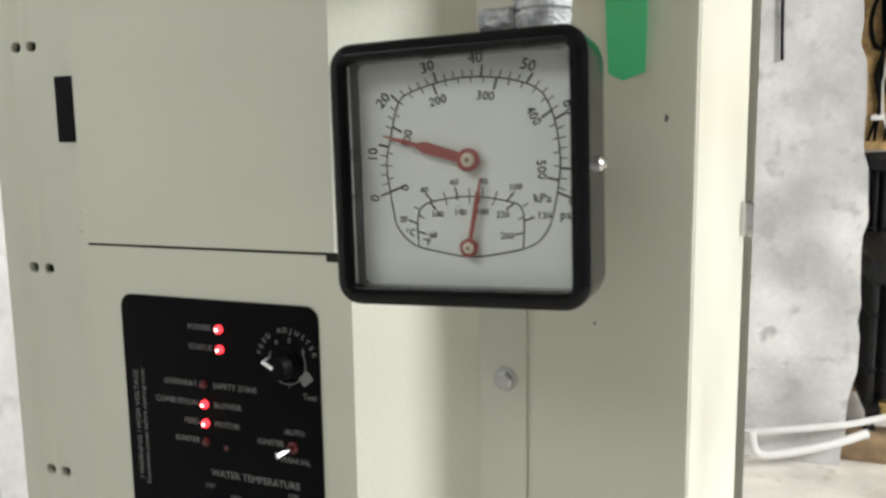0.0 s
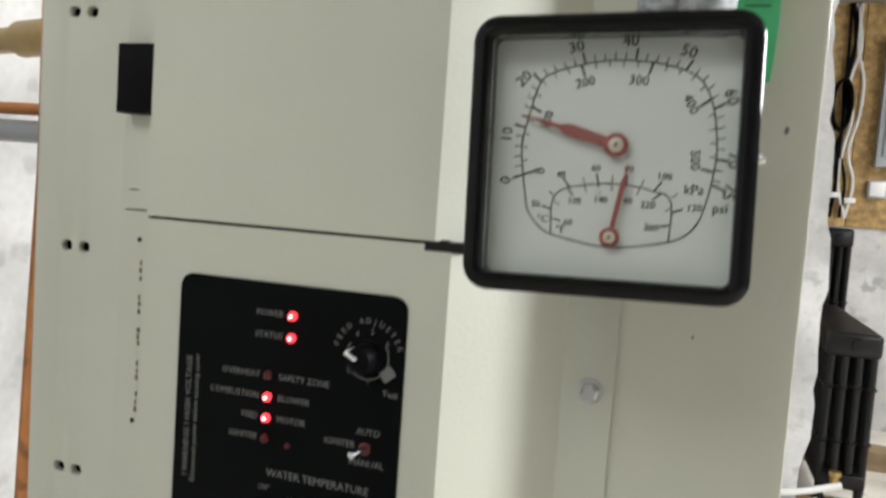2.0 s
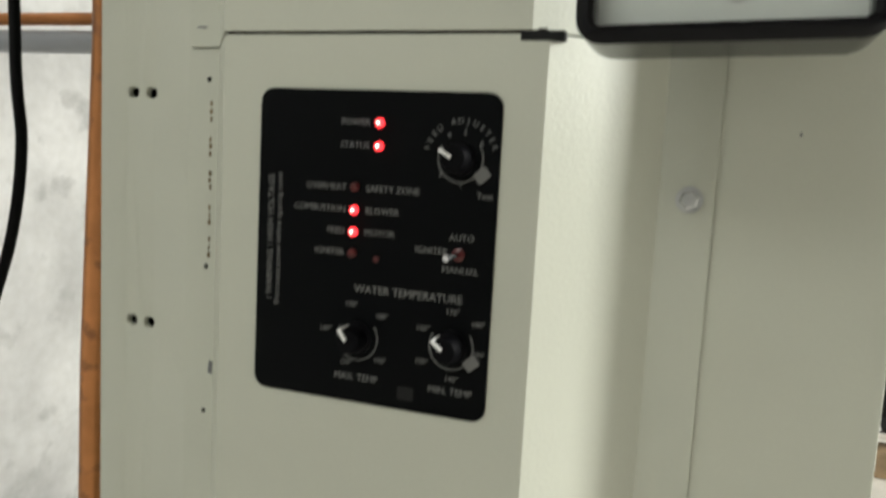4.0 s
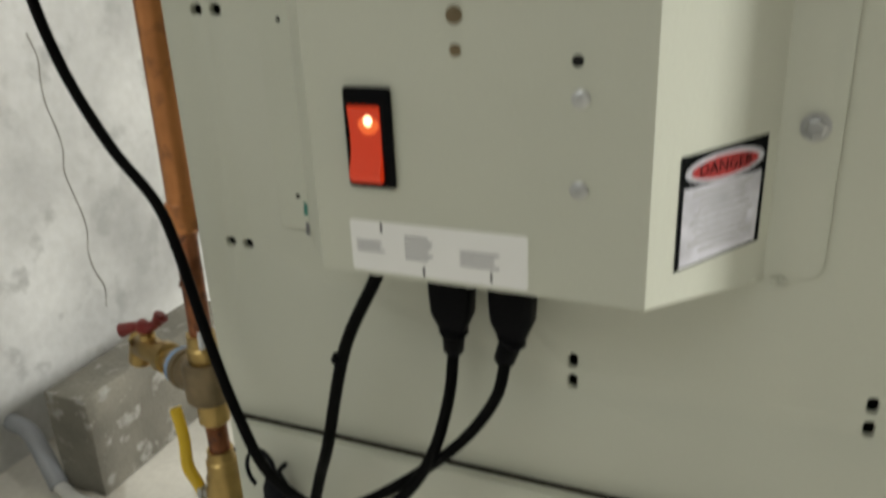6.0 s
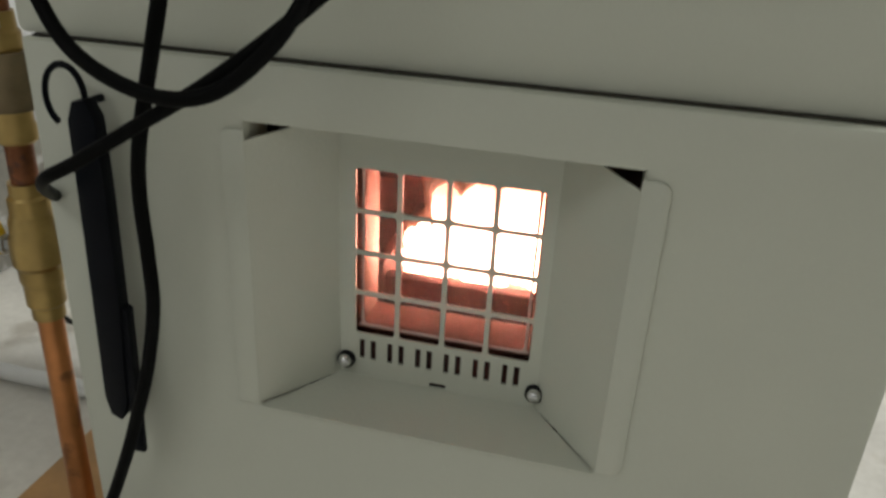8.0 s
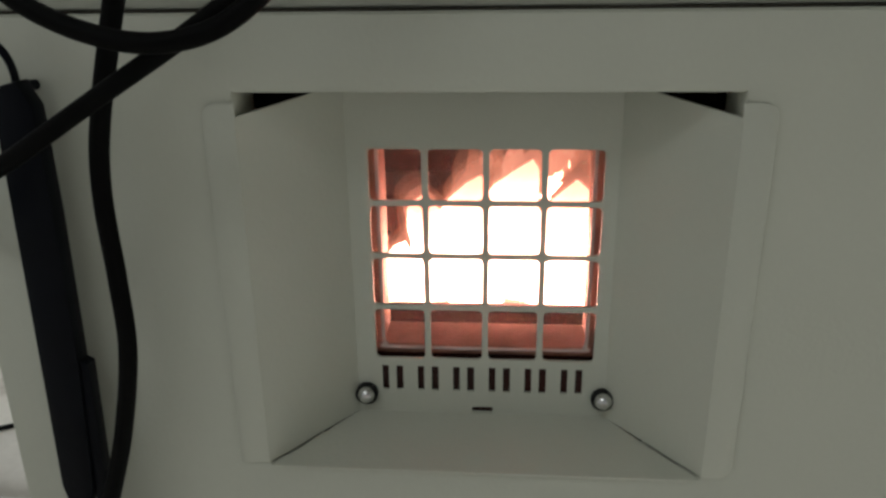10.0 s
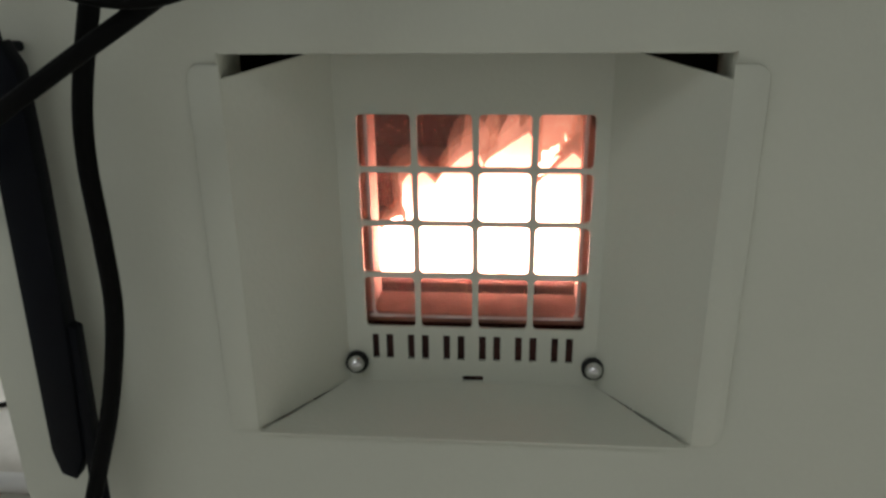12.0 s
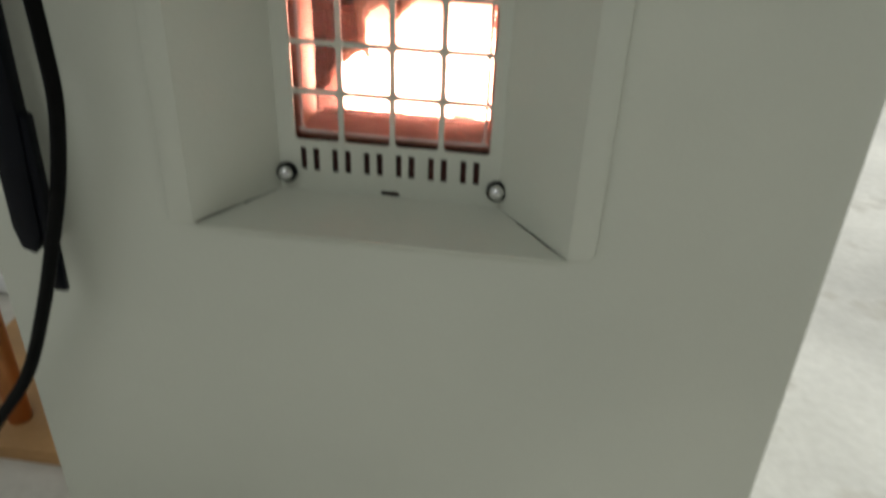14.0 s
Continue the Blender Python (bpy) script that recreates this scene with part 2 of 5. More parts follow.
def prism(outline, y0, y1, bevel=0.0, bm=None, holes=(), axis="y"):
    """A plate: an outline in x, z (or x, y with axis 'z') with holes, from depth y0 to y1."""
    own = bmesh.new()

    def loop(pts):
        vs = [own.verts.new((p[0], y0, p[1])) for p in pts]
        return [own.edges.new((vs[i], vs[(i + 1) % len(vs)])) for i in range(len(vs))]

    es = loop(outline)
    for h in holes:
        es += loop(h)
    bmesh.ops.triangle_fill(own, use_beauty=True, use_dissolve=True, edges=es)
    faces = own.faces[:]
    r = bmesh.ops.extrude_face_region(own, geom=faces)
    for v in [g for g in r["geom"] if isinstance(g, bmesh.types.BMVert)]:
        v.co.y = y1
    bmesh.ops.recalc_face_normals(own, faces=own.faces)
    if axis == "z":
        for v in own.verts:
            v.co = Vector((v.co.x, v.co.z, v.co.y))
    if bevel:
        sharp = [e for e in own.edges if len(e.link_faces) == 2 and e.calc_face_angle() > 0.8 and abs(e.verts[0].co.y - e.verts[1].co.y) < 1e-7]
        bmesh.ops.bevel(own, geom=sharp, offset=bevel, segments=2, affect="EDGES", profile=0.5)
    return merge(bm, own)


def rounded(x0, x1, z0, z1, r, n=5, only=(1, 1, 1, 1)):
    """A rectangle's outline with round corners: lower left, lower right, upper right, upper left."""
    pts = []
    for k, (cx, cz, a) in enumerate(((x0 + r, z0 + r, 180), (x1 - r, z0 + r, 270), (x1 - r, z1 - r, 0), (x0 + r, z1 - r, 90))):
        if only[k]:
            pts += [(cx + r * math.cos(radians(a + 90 * i / n)), cz + r * math.sin(radians(a + 90 * i / n))) for i in range(n + 1)]
        else:
            pts.append(((x0, x1, x1, x0)[k], (z0, z0, z1, z1)[k]))
    return pts


def circle(cx, cz, r, n=20):
    return [(cx + r * math.cos(2 * math.pi * i / n), cz + r * math.sin(2 * math.pi * i / n)) for i in range(n)]


def smooth_path(pts, steps=8):
    p = [Vector(q) for q in pts]
    p = [p[0] * 2 - p[1]] + p + [p[-1] * 2 - p[-2]]
    out = []
    for i in range(1, len(p) - 2):
        for k in range(steps):
            t = k / steps
            a, b, c, d = p[i - 1], p[i], p[i + 1], p[i + 2]
            out.append(0.5 * ((2 * b) + (c - a) * t + (2 * a - 5 * b + 4 * c - d) * t * t + (3 * b - a - 3 * c + d) * t ** 3))
    return out + [p[-2]]


def tube(pts, r, n=12, smooth=True, bm=None, squash=1.0):
    """A round bar or hose along points; r a number or one for each point."""
    path = smooth_path(pts) if smooth else [Vector(q) for q in pts]
    rs = r if hasattr(r, "__len__") else [r] * len(path)
    if len(rs) != len(path):
        rs = [float(v) for v in np.interp(np.linspace(0, 1, len(path)), np.linspace(0, 1, len(rs)), rs)]
    own = bmesh.new()
    rings, side = [], None
    for i, c in enumerate(path):
        d = (path[min(i + 1, len(path) - 1)] - path[max(i - 1, 0)]).normalized()
        if side is None:
            side = d.orthogonal().normalized()
        side = (side - d * side.dot(d)).normalized()
        up = d.cross(side)
        rings.append([own.verts.new(c + rs[i] * (math.cos(2 * math.pi * k / n) * side + squash * math.sin(2 * math.pi * k / n) * up)) for k in range(n)])
    for a, b in zip(rings, rings[1:]):
        for k in range(n):
            own.faces.new((a[k], a[(k + 1) % n], b[(k + 1) % n], b[k]))
    own.faces.new(rings[0][::-1])
    own.faces.new(rings[-1])
    return merge(bm, own)


def turned(profile, base, axis, n=20, bm=None, flats=0):
    """A body of revolution: (distance along axis, radius) from base; flats: that many sides."""
    a = Vector(axis).normalized()
    s = a.orthogonal().normalized()
    u = a.cross(s)
    own = bmesh.new()
    n = flats or n
    rings = [[own.verts.new(Vector(base) + a * h + r * (math.cos(2 * math.pi * (k + 0.5) / n) * s + math.sin(2 * math.pi * (k + 0.5) / n) * u)) for k in range(n)] for h, r in profile]
    for p, q in zip(rings, rings[1:]):
        for k in range(n):
            own.faces.new((p[k], p[(k + 1) % n], q[(k + 1) % n], q[k]))
    own.faces.new(rings[0][::-1])
    own.faces.new(rings[-1])
    return merge(bm, own)


def plate_between(a, b, c, d, thick):
    """A sheet through four corners, thickened away from its front (a, b, c, d anticlockwise from the front)."""
    own = bmesh.new()
    q = [Vector(v) for v in (a, b, c, d)]
    nrm = (q[1] - q[0]).cross(q[2] - q[0]).normalized()
    f = [own.verts.new(v) for v in q]
    k = [own.verts.new(v - nrm * thick) for v in q]
    own.faces.new(f)
    own.faces.new(k[::-1])
    for i in range(4):
        own.faces.new((f[i], k[i], k[(i + 1) % 4], f[(i + 1) % 4]))
    return own


def lettering(words, size, m, mat, parent, name="lettering", align="CENTER", deep=0.0001):
    """Words with the built-in font, lying in the x, y plane of m."""
    cu = bpy.data.curves.new(name, "FONT")
    cu.body, cu.size, cu.align_x, cu.align_y, cu.extrude, cu.resolution_u = words, size, align, "CENTER", deep, 2
    tmp = bpy.data.objects.new(name, cu)
    scene.collection.objects.link(tmp)
    dg = bpy.context.evaluated_depsgraph_get()
    me = bpy.data.meshes.new_from_object(tmp.evaluated_get(dg))
    bpy.data.objects.remove(tmp)
    me.transform(m)
    me.materials.clear()
    me.materials.append(mat)
    ob = new(name, me)
    ob.parent = parent
    return ob


def upright(x, y, z, turn=0.0):
    """The pose of writing that faces the front (-y), turned in its plane."""
    return pose(x, y, z, 90, 0, 0) @ pose(0, 0, 0, 0, 0, turn)


# ---- structure ----
Y_BOX = -0.061
Y_DOOR = -0.030
floor = thing("floor", box(-3.0, 4.0, -3.2, 6.0, -0.12, 0.0), FLOOR, "bare concrete basement floor, pale and stained", "floor", kind="structure")
wall_west = thing("wall_west", box(-1.55, -1.33, -3.2, 6.0, 0.0, 2.45), CONCRETE, "rough whitewashed concrete basement wall", "wall", kind="structure")
wall_south = thing("wall_south", box(-3.0, 4.0, -3.4, -3.2, 0.0, 2.45), CONCRETE, "rough whitewashed concrete basement wall", "wall", kind="structure")
wall_east = thing("wall_east", box(4.0, 4.2, -3.4, 6.2, 0.0, 2.45), CONCRETE, "rough whitewashed concrete basement wall", "wall", kind="structure")
ceiling = thing("ceiling", box(-3.0, 4.0, -3.2, 6.0, 2.45, 2.6), CEIL, "plain timber ceiling over the basement", "ceiling", kind="structure")

# the concrete wall behind the boiler, with a rough broken end
bm = bmesh.new()
edge = []
rng = random.Random(4)
for i in range(40):
    z = 2.45 * i / 39
    edge.append((0.425 + 0.035 * math.sin(z * 2.1) + rng.uniform(-0.012, 0.012), z))
outline = [(-1.05, 0.0)] + edge + [(-1.05, 2.45)]
prism(outline, 2.75, 2.95, bm=bm)
wall_mid = thing("wall_middle", bm, CONCRETE, "whitewashed concrete wall with a rough broken end", "wall", kind="structure")
wall_north = thing("wall_north", box(-1.05, 4.0, 4.6, 4.8, 0.0, 1.17), CONCRETE, "lower concrete part of the far basement wall", "wall", kind="structure")

# ---- pellet boiler ----
boiler = empty("pellet_boiler", "cream-painted steel pellet boiler with a lit fire window", "boiler")

def plan_prism(pts, z0, z1, bevel=0.0):
    return prism(pts, z0, z1, bevel, axis="z")


part("side_panel", plan_prism([(0.0300, 0.0065), (0.0345, 0.0062), (0.056, 0.36), (0.052, 0.36)], 0.02, 1.62), CREAM, boiler)
part("side_panel", box(-0.4462, -0.4425, 0.0065, 0.40, 0.55, 1.62), CREAM, boiler)
part("side_panel", box(-0.4362, -0.4325, 0.022, 0.3955, 0.02, 0.548), CREAM, boiler)
part("back_panel", box(-0.4425, 0.064, 0.396, 0.40, 0.02, 1.62), CREAM, boiler)
part("top_panel", box(-0.447, 0.066, -0.07, 0.40, 1.62, 1.64, 0.004), CREAM, boiler)
# added dark sheet, so that the punched holes show shade
part("insulation", box(-0.442, 0.030, 0.024, 0.034, 0.552, 1.61), DARK_HOLE, boiler, "dark sheet standing for the shade behind the punched holes")


def oval(cx, cz, w, h, n=4):
    r = min(w, h) / 2 * 0.9
    return rounded(cx - w / 2, cx + w / 2, cz - h / 2, cz + h / 2, r, n)


holes = []
for z in (1.457, 1.302, 1.147, 0.994, 0.841, 0.687):
    holes += [oval(-0.420, z, 0.0085, 0.0068), oval(-0.4055, z - 0.0002, 0.0085, 0.0068)]
for x, z in ((-0.178, 0.6368), (-0.0195, 0.6385)):
    holes += [oval(x, z, 0.0056, 0.0098), oval(x, z - 0.0142, 0.0056, 0.0098)]
part("front_panel", prism(rounded(-0.447, 0.034, 0.5450, 1.62, 0.004, 2), 0.0, 0.006, 0.0012, holes=holes), CREAM, boiler, "cream steel front with pairs of punched oval holes")

# control housing: flat face with slanting sides and screwed flanges
house_pts = [(-0.371, -0.0012), (-0.371, -0.0030), (-0.349, -0.0032), (-0.306, -0.0610), (-0.128, -0.0610), (-0.0775, -0.0032), (-0.0765, -0.0012)]


def housing(z0, z1, grow):
    pts = [(x - (7 * grow if x > -0.2 else 0), y - grow) if y < -0.05 else (x, y) for x, y in house_pts]
    bm = plan_prism(pts, z0, z1)
    long = [e for e in bm.edges if abs(e.verts[0].co.z - e.verts[1].co.z) > 0.1 and min(v.co.y for v in e.verts) < -0.05]
    bmesh.ops.bevel(bm, geom=long, offset=0.0022, segments=3, affect="EDGES", profile=0.5)
    # the lower corner of the right flange is round
    return bm


control_box = part("control_housing", housing(0.701, 1.1754, 0), CREAM, boiler)
for z0, z1, rd in ((0.703, 1.1745, 1), (1.1775, 1.62, 0)):
    part("housing_flange", prism(rounded(-0.0785, -0.0500, z0, z1, 0.011, 5, (0, rd, 0, 0)), -0.0030, -0.0006, 0.0005), CREAM, boiler)
upper_box = part("upper_housing", housing(1.1772, 1.62, 0.0012), CREAM, boiler)
part("seam_strip", box(-0.3050, -0.1300, -0.0600, -0.0300, 1.1740, 1.1780), SEAM, boiler)
part("slot", box(-0.142, -0.121, -0.0617, -0.055, 1.1722, 1.1768, 0.0006), DARK_HOLE, boiler)
part("edge_cover", box(-0.3685, -0.3200, -0.0160, -0.0035, 1.2375, 1.2810, 0.001), BLACK_PLASTIC, boiler, "matt black plastic cover on the slanting side")


def screw(x, y, z, r, axis=(0, -1, 0), washer=1.45, mat=None, parent=None):
    bm = turned([(0, r * washer), (0.0012, r * washer), (0.0014, r * 1.2)], (x, y, z), axis, 18)
    turned([(0.001, r * 1.05), (0.004, r * 1.05), (0.0048, r * 0.8)], (x, y, z), axis, bm=bm, flats=6)
    return part("bolt", bm, mat or GALV, parent or boiler, "galvanised hexagon bolt")


screw(-0.0622, -0.003, 1.1006, 0.0048)
screw(-0.0620, -0.003, 0.7820, 0.0048)
screw(-0.0635, -0.003, 1.420, 0.0048)
for z, mat in ((0.8393, BRASS_DULL), (0.8232, BRASS_DULL)):
    part("screw", turned([(0, 0.0042 if z > 0.83 else 0.003), (0.0006, 0.0042 if z > 0.83 else 0.003), (0.0011, 0.0012)], (-0.2213, Y_BOX, z), (0, -1, 0), 16), mat, boiler, "dull brass screw")
for z in (0.861, 0.819):
    part("hole", turned([(0, 0.0028), (0.0004, 0.0028)], (-0.1628, Y_BOX, z), (0, -1, 0), 14), DARK_HOLE, boiler, "small dark punched hole")
for z in (0.802, 0.7588):
    bm = turned([(0, 0.0046), (0.0008, 0.0044), (0.0018, 0.0030), (0.0021, 0.0010)], (-0.1612, Y_BOX, z), (0, -1, 0), 16)
    part("screw", bm, GALV, boiler, "zinc pan-head screw")
# vents and screws on the slanting side
sx, sy = Vector((-0.349, -0.0032, 0)), Vector((-0.306, -0.0610, 0))
slope = (sy - sx).normalized()
out_n = Vector((slope.y, -slope.x, 0))
if out_n.x > 0:
    out_n = -out_n


def on_slope(u, z, lift=0.0):
    p = sx + slope * u + out_n * lift
    return (p.x, p.y, z)


rng = random.Random(21)
for z0 in (1.137, 1.115, 1.093, 1.071, 1.050):
    bm = bmesh.new()
    for k in range(3):
        zc = z0 + (k - 1) * 0.0046 + rng.uniform(-0.0007, 0.0007)
        box(-0.3548 + rng.uniform(-0.0004, 0.0004), -0.3532 + rng.uniform(-0.0004, 0.0004), -0.0038, -0.0030, zc - 0.0017, zc + 0.0016, 0.0003, 1, bm)
    part("vent_slot", bm, BRASS_DULL, boiler, "narrow chipped louvre slot with bare brassy edges")
for z in (1.157, 1.037, 0.9402, 0.8332, 0.7233):
    part("screw", turned([(0, 0.0018), (0.0010, 0.0012)], (-0.3560, -0.003, z), (0, -1, 0), 10), DARK_HOLE, boiler, "tiny dark screw head")
for z, mat in ((0.9705, GREY_PRINT), (0.8514, GREY_PRINT), (0.7152, GREEN_PAINT), (0.7015, GREY_PRINT)):
    part("paint_mark", prism([(-0.3530, z - 0.004), (-0.3500, z - 0.0050), (-0.3494, z + 0.003), (-0.3520, z + 0.0045)], -0.0034, -0.0030), mat, boiler, "smudge of paint")

# control panel
panel = part("control_panel", prism(rounded(-0.2815, -0.148, 0.9835, 1.1475, 0.0075), Y_BOX - 0.0012, Y_BOX, 0.0003), BLACK_DECAL, boiler, "black printed control panel with lit red lamps")
YP = Y_BOX - 0.0013


def words(txt, x, z, size, mat=WHITE_PRINT, turn=0.0, align="CENTER", y=YP, parent=panel):
    return lettering(txt, size, upright(x, y, z, turn), mat, parent, align=align)


def lamp(x, z, lit):
    o = part("lamp", turned([(0, 0.0024), (0.0012, 0.0024), (0.0022, 0.0020), (0.0030, 0.0010)], (x, YP, z), (0, -1, 0), 16), LED_ON if lit else LED_OFF, panel, "lit red lamp" if lit else "unlit red lamp")
    if lit:
        part("lamp_core", turned([(0.0022, 0.0011), (0.0033, 0.0008), (0.0035, 0.0004)], (x, YP, z), (0, -1, 0), 12), LED_CORE, panel)
    return o


for x, z, lit in ((-0.2125, 1.1275, 1), (-0.2125, 1.1160, 1), (-0.225, 1.0950, 0), (-0.225, 1.0833, 1), (-0.225, 1.0722, 1), (-0.225, 1.0612, 0)):
    lamp(x, z, lit)
part("lamp", turned([(0, 0.0016), (0.001, 0.0015), (0.0016, 0.0008)], (-0.2115, YP, 1.0592), (0, -1, 0), 10), LED_OFF, panel, "tiny unlit lamp")
S1 = 0.0047
for txt, x, z, al in (("POWER", -0.218, 1.1275, "RIGHT"), ("STATUS", -0.218, 1.1160, "RIGHT"), ("OVERHEAT", -0.230, 1.0945, "RIGHT"), ("SAFETY ZONE", -0.219, 1.0945, "LEFT"),
                      ("COMBUSTION", -0.230, 1.0833, "RIGHT"), ("BLOWER", -0.219, 1.0833, "LEFT"), ("FEED", -0.230, 1.0722, "RIGHT"), ("MOTOR", -0.219, 1.0722, "LEFT"), ("IGNITER", -0.230, 1.0612, "RIGHT"),
                      ("IGNITER", -0.173, 1.0662, "RIGHT"), ("AUTO", -0.166, 1.0735, "CENTER"), ("MANUAL", -0.166, 1.0575, "CENTER"), ("Test", -0.1555, 1.0945, "CENTER")):
    words(txt, x, z, S1, align=al, mat=GREY_PRINT if txt in ("POWER", "STATUS") else WHITE_PRINT)
words("WATER TEMPERATURE", -0.1935, 1.0430, 0.0058)
words("MAX. TEMP", -0.2205, 0.9965, 0.0050)
words("MIN. TEMP", -0.1680, 0.9965, 0.0050)
words("! WARNING ! HIGH VOLTAGE", -0.2745, 1.0655, 0.0050, turn=90)
words("Disconnect power before opening cover", -0.2695, 1.0650, 0.0043, turn=90)
for i, ch in enumerate("FEED ADJUSTER"):
    a = 165 - 146 * i / 12
    words(ch, -0.169 + 0.0180 * math.cos(radians(a)), 1.112 + 0.0180 * math.sin(radians(a)), 0.0042, turn=a - 90)


def arc(cx, cz, r, a0, a1, w, y, parent, mat, name="ring"):
    bm = bmesh.new()
    n = 26
    pts = [(cx + (r + s * w / 2) * math.cos(radians(a)), cz + (r + s * w / 2) * math.sin(radians(a))) for s, seq in ((1, range(n + 1)), (-1, range(n, -1, -1))) for a in [a0 + (a1 - a0) * k / n for k in seq]]
    return part(name, prism(pts, y - 0.0002, y), mat, parent)


def knob(x, z, point, marks, r=0.0085):
    k = part("knob", turned([(0, r), (0.002, r), (0.003, r * 0.86), (0.011, r * 0.80), (0.0128, r * 0.70), (0.013, r * 0.2)], (x, YP, z), (0, -1, 0), 28), BLACK_PLASTIC, panel, "black plastic turning knob")
    m = pose(x, YP, z) @ Matrix.Rotation(radians(point), 4, "Y")
    # bent white bar, painting the reflection of the lamps on the knob
    bm = box(-0.0008, 0.0008, -0.0146, -0.012, r * 0.1, r * 0.92, 0.0003)
    box(-0.0008, 0.0008, -0.012, -0.002, r * 0.80, r * 0.97, 0.0003, bm=bm)
    bm.transform(m)
    part("pointer", bm, STICKER, panel, "white bar painted as a lamp reflection on the knob")
    arc(x, z, r * 1.36, 150, 395, 0.0006, YP, panel, WHITE_PRINT)
    for txt, dx, dz in marks:
        words(txt, x + dx, z + dz, 0.0040)
    return k


knob(-0.169, 1.112, -62, (("4", -0.0065, 0.0108), ("5", 0.002, 0.0126), ("6", 0.0105, 0.0075), ("1", 0.001, -0.0125), ("2", -0.010, -0.008)))
knob(-0.2205, 1.0175, -35, (("170\u00b0", -0.004, 0.0172), ("180\u00b0", 0.0135, 0.0125), ("160\u00b0", -0.0185, 0.0030), ("150\u00b0", -0.006, -0.0135), ("190\u00b0", 0.0135, -0.0105)))
knob(-0.1685, 1.0195, -50, (("170\u00b0", 0.0, 0.0172), ("180\u00b0", 0.0135, 0.0125), ("160\u00b0", -0.0155, 0.0075), ("150\u00b0", -0.0155, -0.0095), ("140\u00b0", 0.001, -0.0165), ("OFF", 0.0140, -0.0025)))
for x, z, a in ((-0.1575, 1.1045, -40), (-0.1575, 1.0125, -40)):
    bm = prism(rounded(-0.0038, 0.0038, -0.003, 0.003, 0.001, 2), -0.0003, 0.0)
    bm.transform(pose(x, YP, z) @ Matrix.Rotation(radians(a), 4, "Y"))
    part("dial_patch", bm, WHITE_PRINT, panel, "pale printed patch on the dial")
bm = turned([(0, 0.0034), (0.0015, 0.0034), (0.0022, 0.002), (0.004, 0.0016)], (-0.167, YP, 1.0655), (0, -1, 0), 14)
part("toggle_collar", bm, LED_OFF, panel, "red toggle switch collar")
part("toggle", tube([(-0.167, YP - 0.003, 1.0655), (-0.170, YP - 0.012, 1.0645)], [0.0011, 0.0018], 10, False), CHROME, panel, "chrome toggle lever")
part("label_patch", prism(rounded(-0.1965, -0.1875, 0.9885, 0.9955, 0.0008, 2), YP - 0.0002, YP), DARK_HOLE, panel)

# the print and controls sit a little higher towards the panel's top
for ob in panel.children_recursive:
    ob.data.transform(Matrix(((1, 0, 0, 0.0010), (0, 1, 0, 0), (0, 0, 1.0225, -0.0218), (0, 0, 0, 1))))

# lit rocker switch
rocker = part("rocker_switch", prism(rounded(-0.2830, -0.2562, 0.7525, 0.8050, 0.002), Y_BOX - 0.0035, Y_BOX, 0.0012, holes=[rounded(-0.2806, -0.2624, 0.7560, 0.7955, 0.0008, 2)]), BLACK_PLASTIC, boiler, "black rocker switch with a lit orange lens")
bm = bmesh.new()
prof = [(0.7562, -0.0052), (0.7600, -0.0075), (0.7720, -0.0030), (0.7840, -0.0026), (0.7950, -0.0040), (0.7963, -0.0020), (0.7963, 0.0), (0.7562, 0.0)]
va = [bm.verts.new((-0.2804, Y_BOX + y, z - 0.0004)) for z, y in prof]
vb = [bm.verts.new((-0.2626, Y_BOX + y, z - 0.0004)) for z, y in prof]
bm.faces.new(va)
bm.faces.new(vb[::-1])
for i in range(len(prof)):
    j = (i + 1) % len(prof)
    bm.faces.new((va[i], vb[i], vb[j], va[j]))
part("lens", bm, SWITCH_GLOW, rocker, "glowing orange-red lens")
part("neon_halo", turned([(0, 0.0062), (0.0005, 0.0056), (0.0009, 0.0030)], (-0.2690, Y_BOX - 0.0028, 0.7872), (0, -1, 0.15), 18), SWITCH_HALO, rocker, "orange glow of the neon in the lens")
part("neon", turned([(0, 0.0027), (0.0010, 0.0024), (0.0014, 0.0014)], (-0.2690, Y_BOX - 0.0030, 0.7880), (0, -1, 0.15), 14), SWITCH_CORE, rocker, "bright neon spot")

# stickers
sticker = part("sticker", prism(rounded(-0.2865, -0.186, 0.7035, 0.733, 0.0018, 3), Y_BOX - 0.0005, Y_BOX), STICKER, boiler, "white paper sticker with small unreadable print")
YS = Y_BOX - 0.0006
rng = random.Random(7)
for x0, w, z0, n in ((-0.283, 0.019, 0.7215, 3), (-0.254, 0.019, 0.7265, 6), (-0.2225, 0.026, 0.7215, 4)):
    for i in range(n):
        ww = w * rng.uniform(0.7, 1.0)
        part("print_bar", box(x0, x0 + ww, YS - 0.0001, YS, z0 - i * 0.0024 - 0.0013, z0 - i * 0.0024), SOFT_PRINT, sticker)
for x, z in ((-0.268, 0.7295), (-0.244, 0.7065), (-0.206, 0.7080)):
    part("print_arrow", box(x, x + 0.0011, YS - 0.0001, YS, z - 0.0025, z + 0.003), INK, sticker)
# danger label on the slanting right side
ra, rb = Vector((-0.128, -0.0610, 0)), Vector((-0.078, -0.0032, 0))
rs = (rb - ra).normalized()
rn = Vector((rs.y, -rs.x, 0))
if rn.y > 0:
    rn = -rn
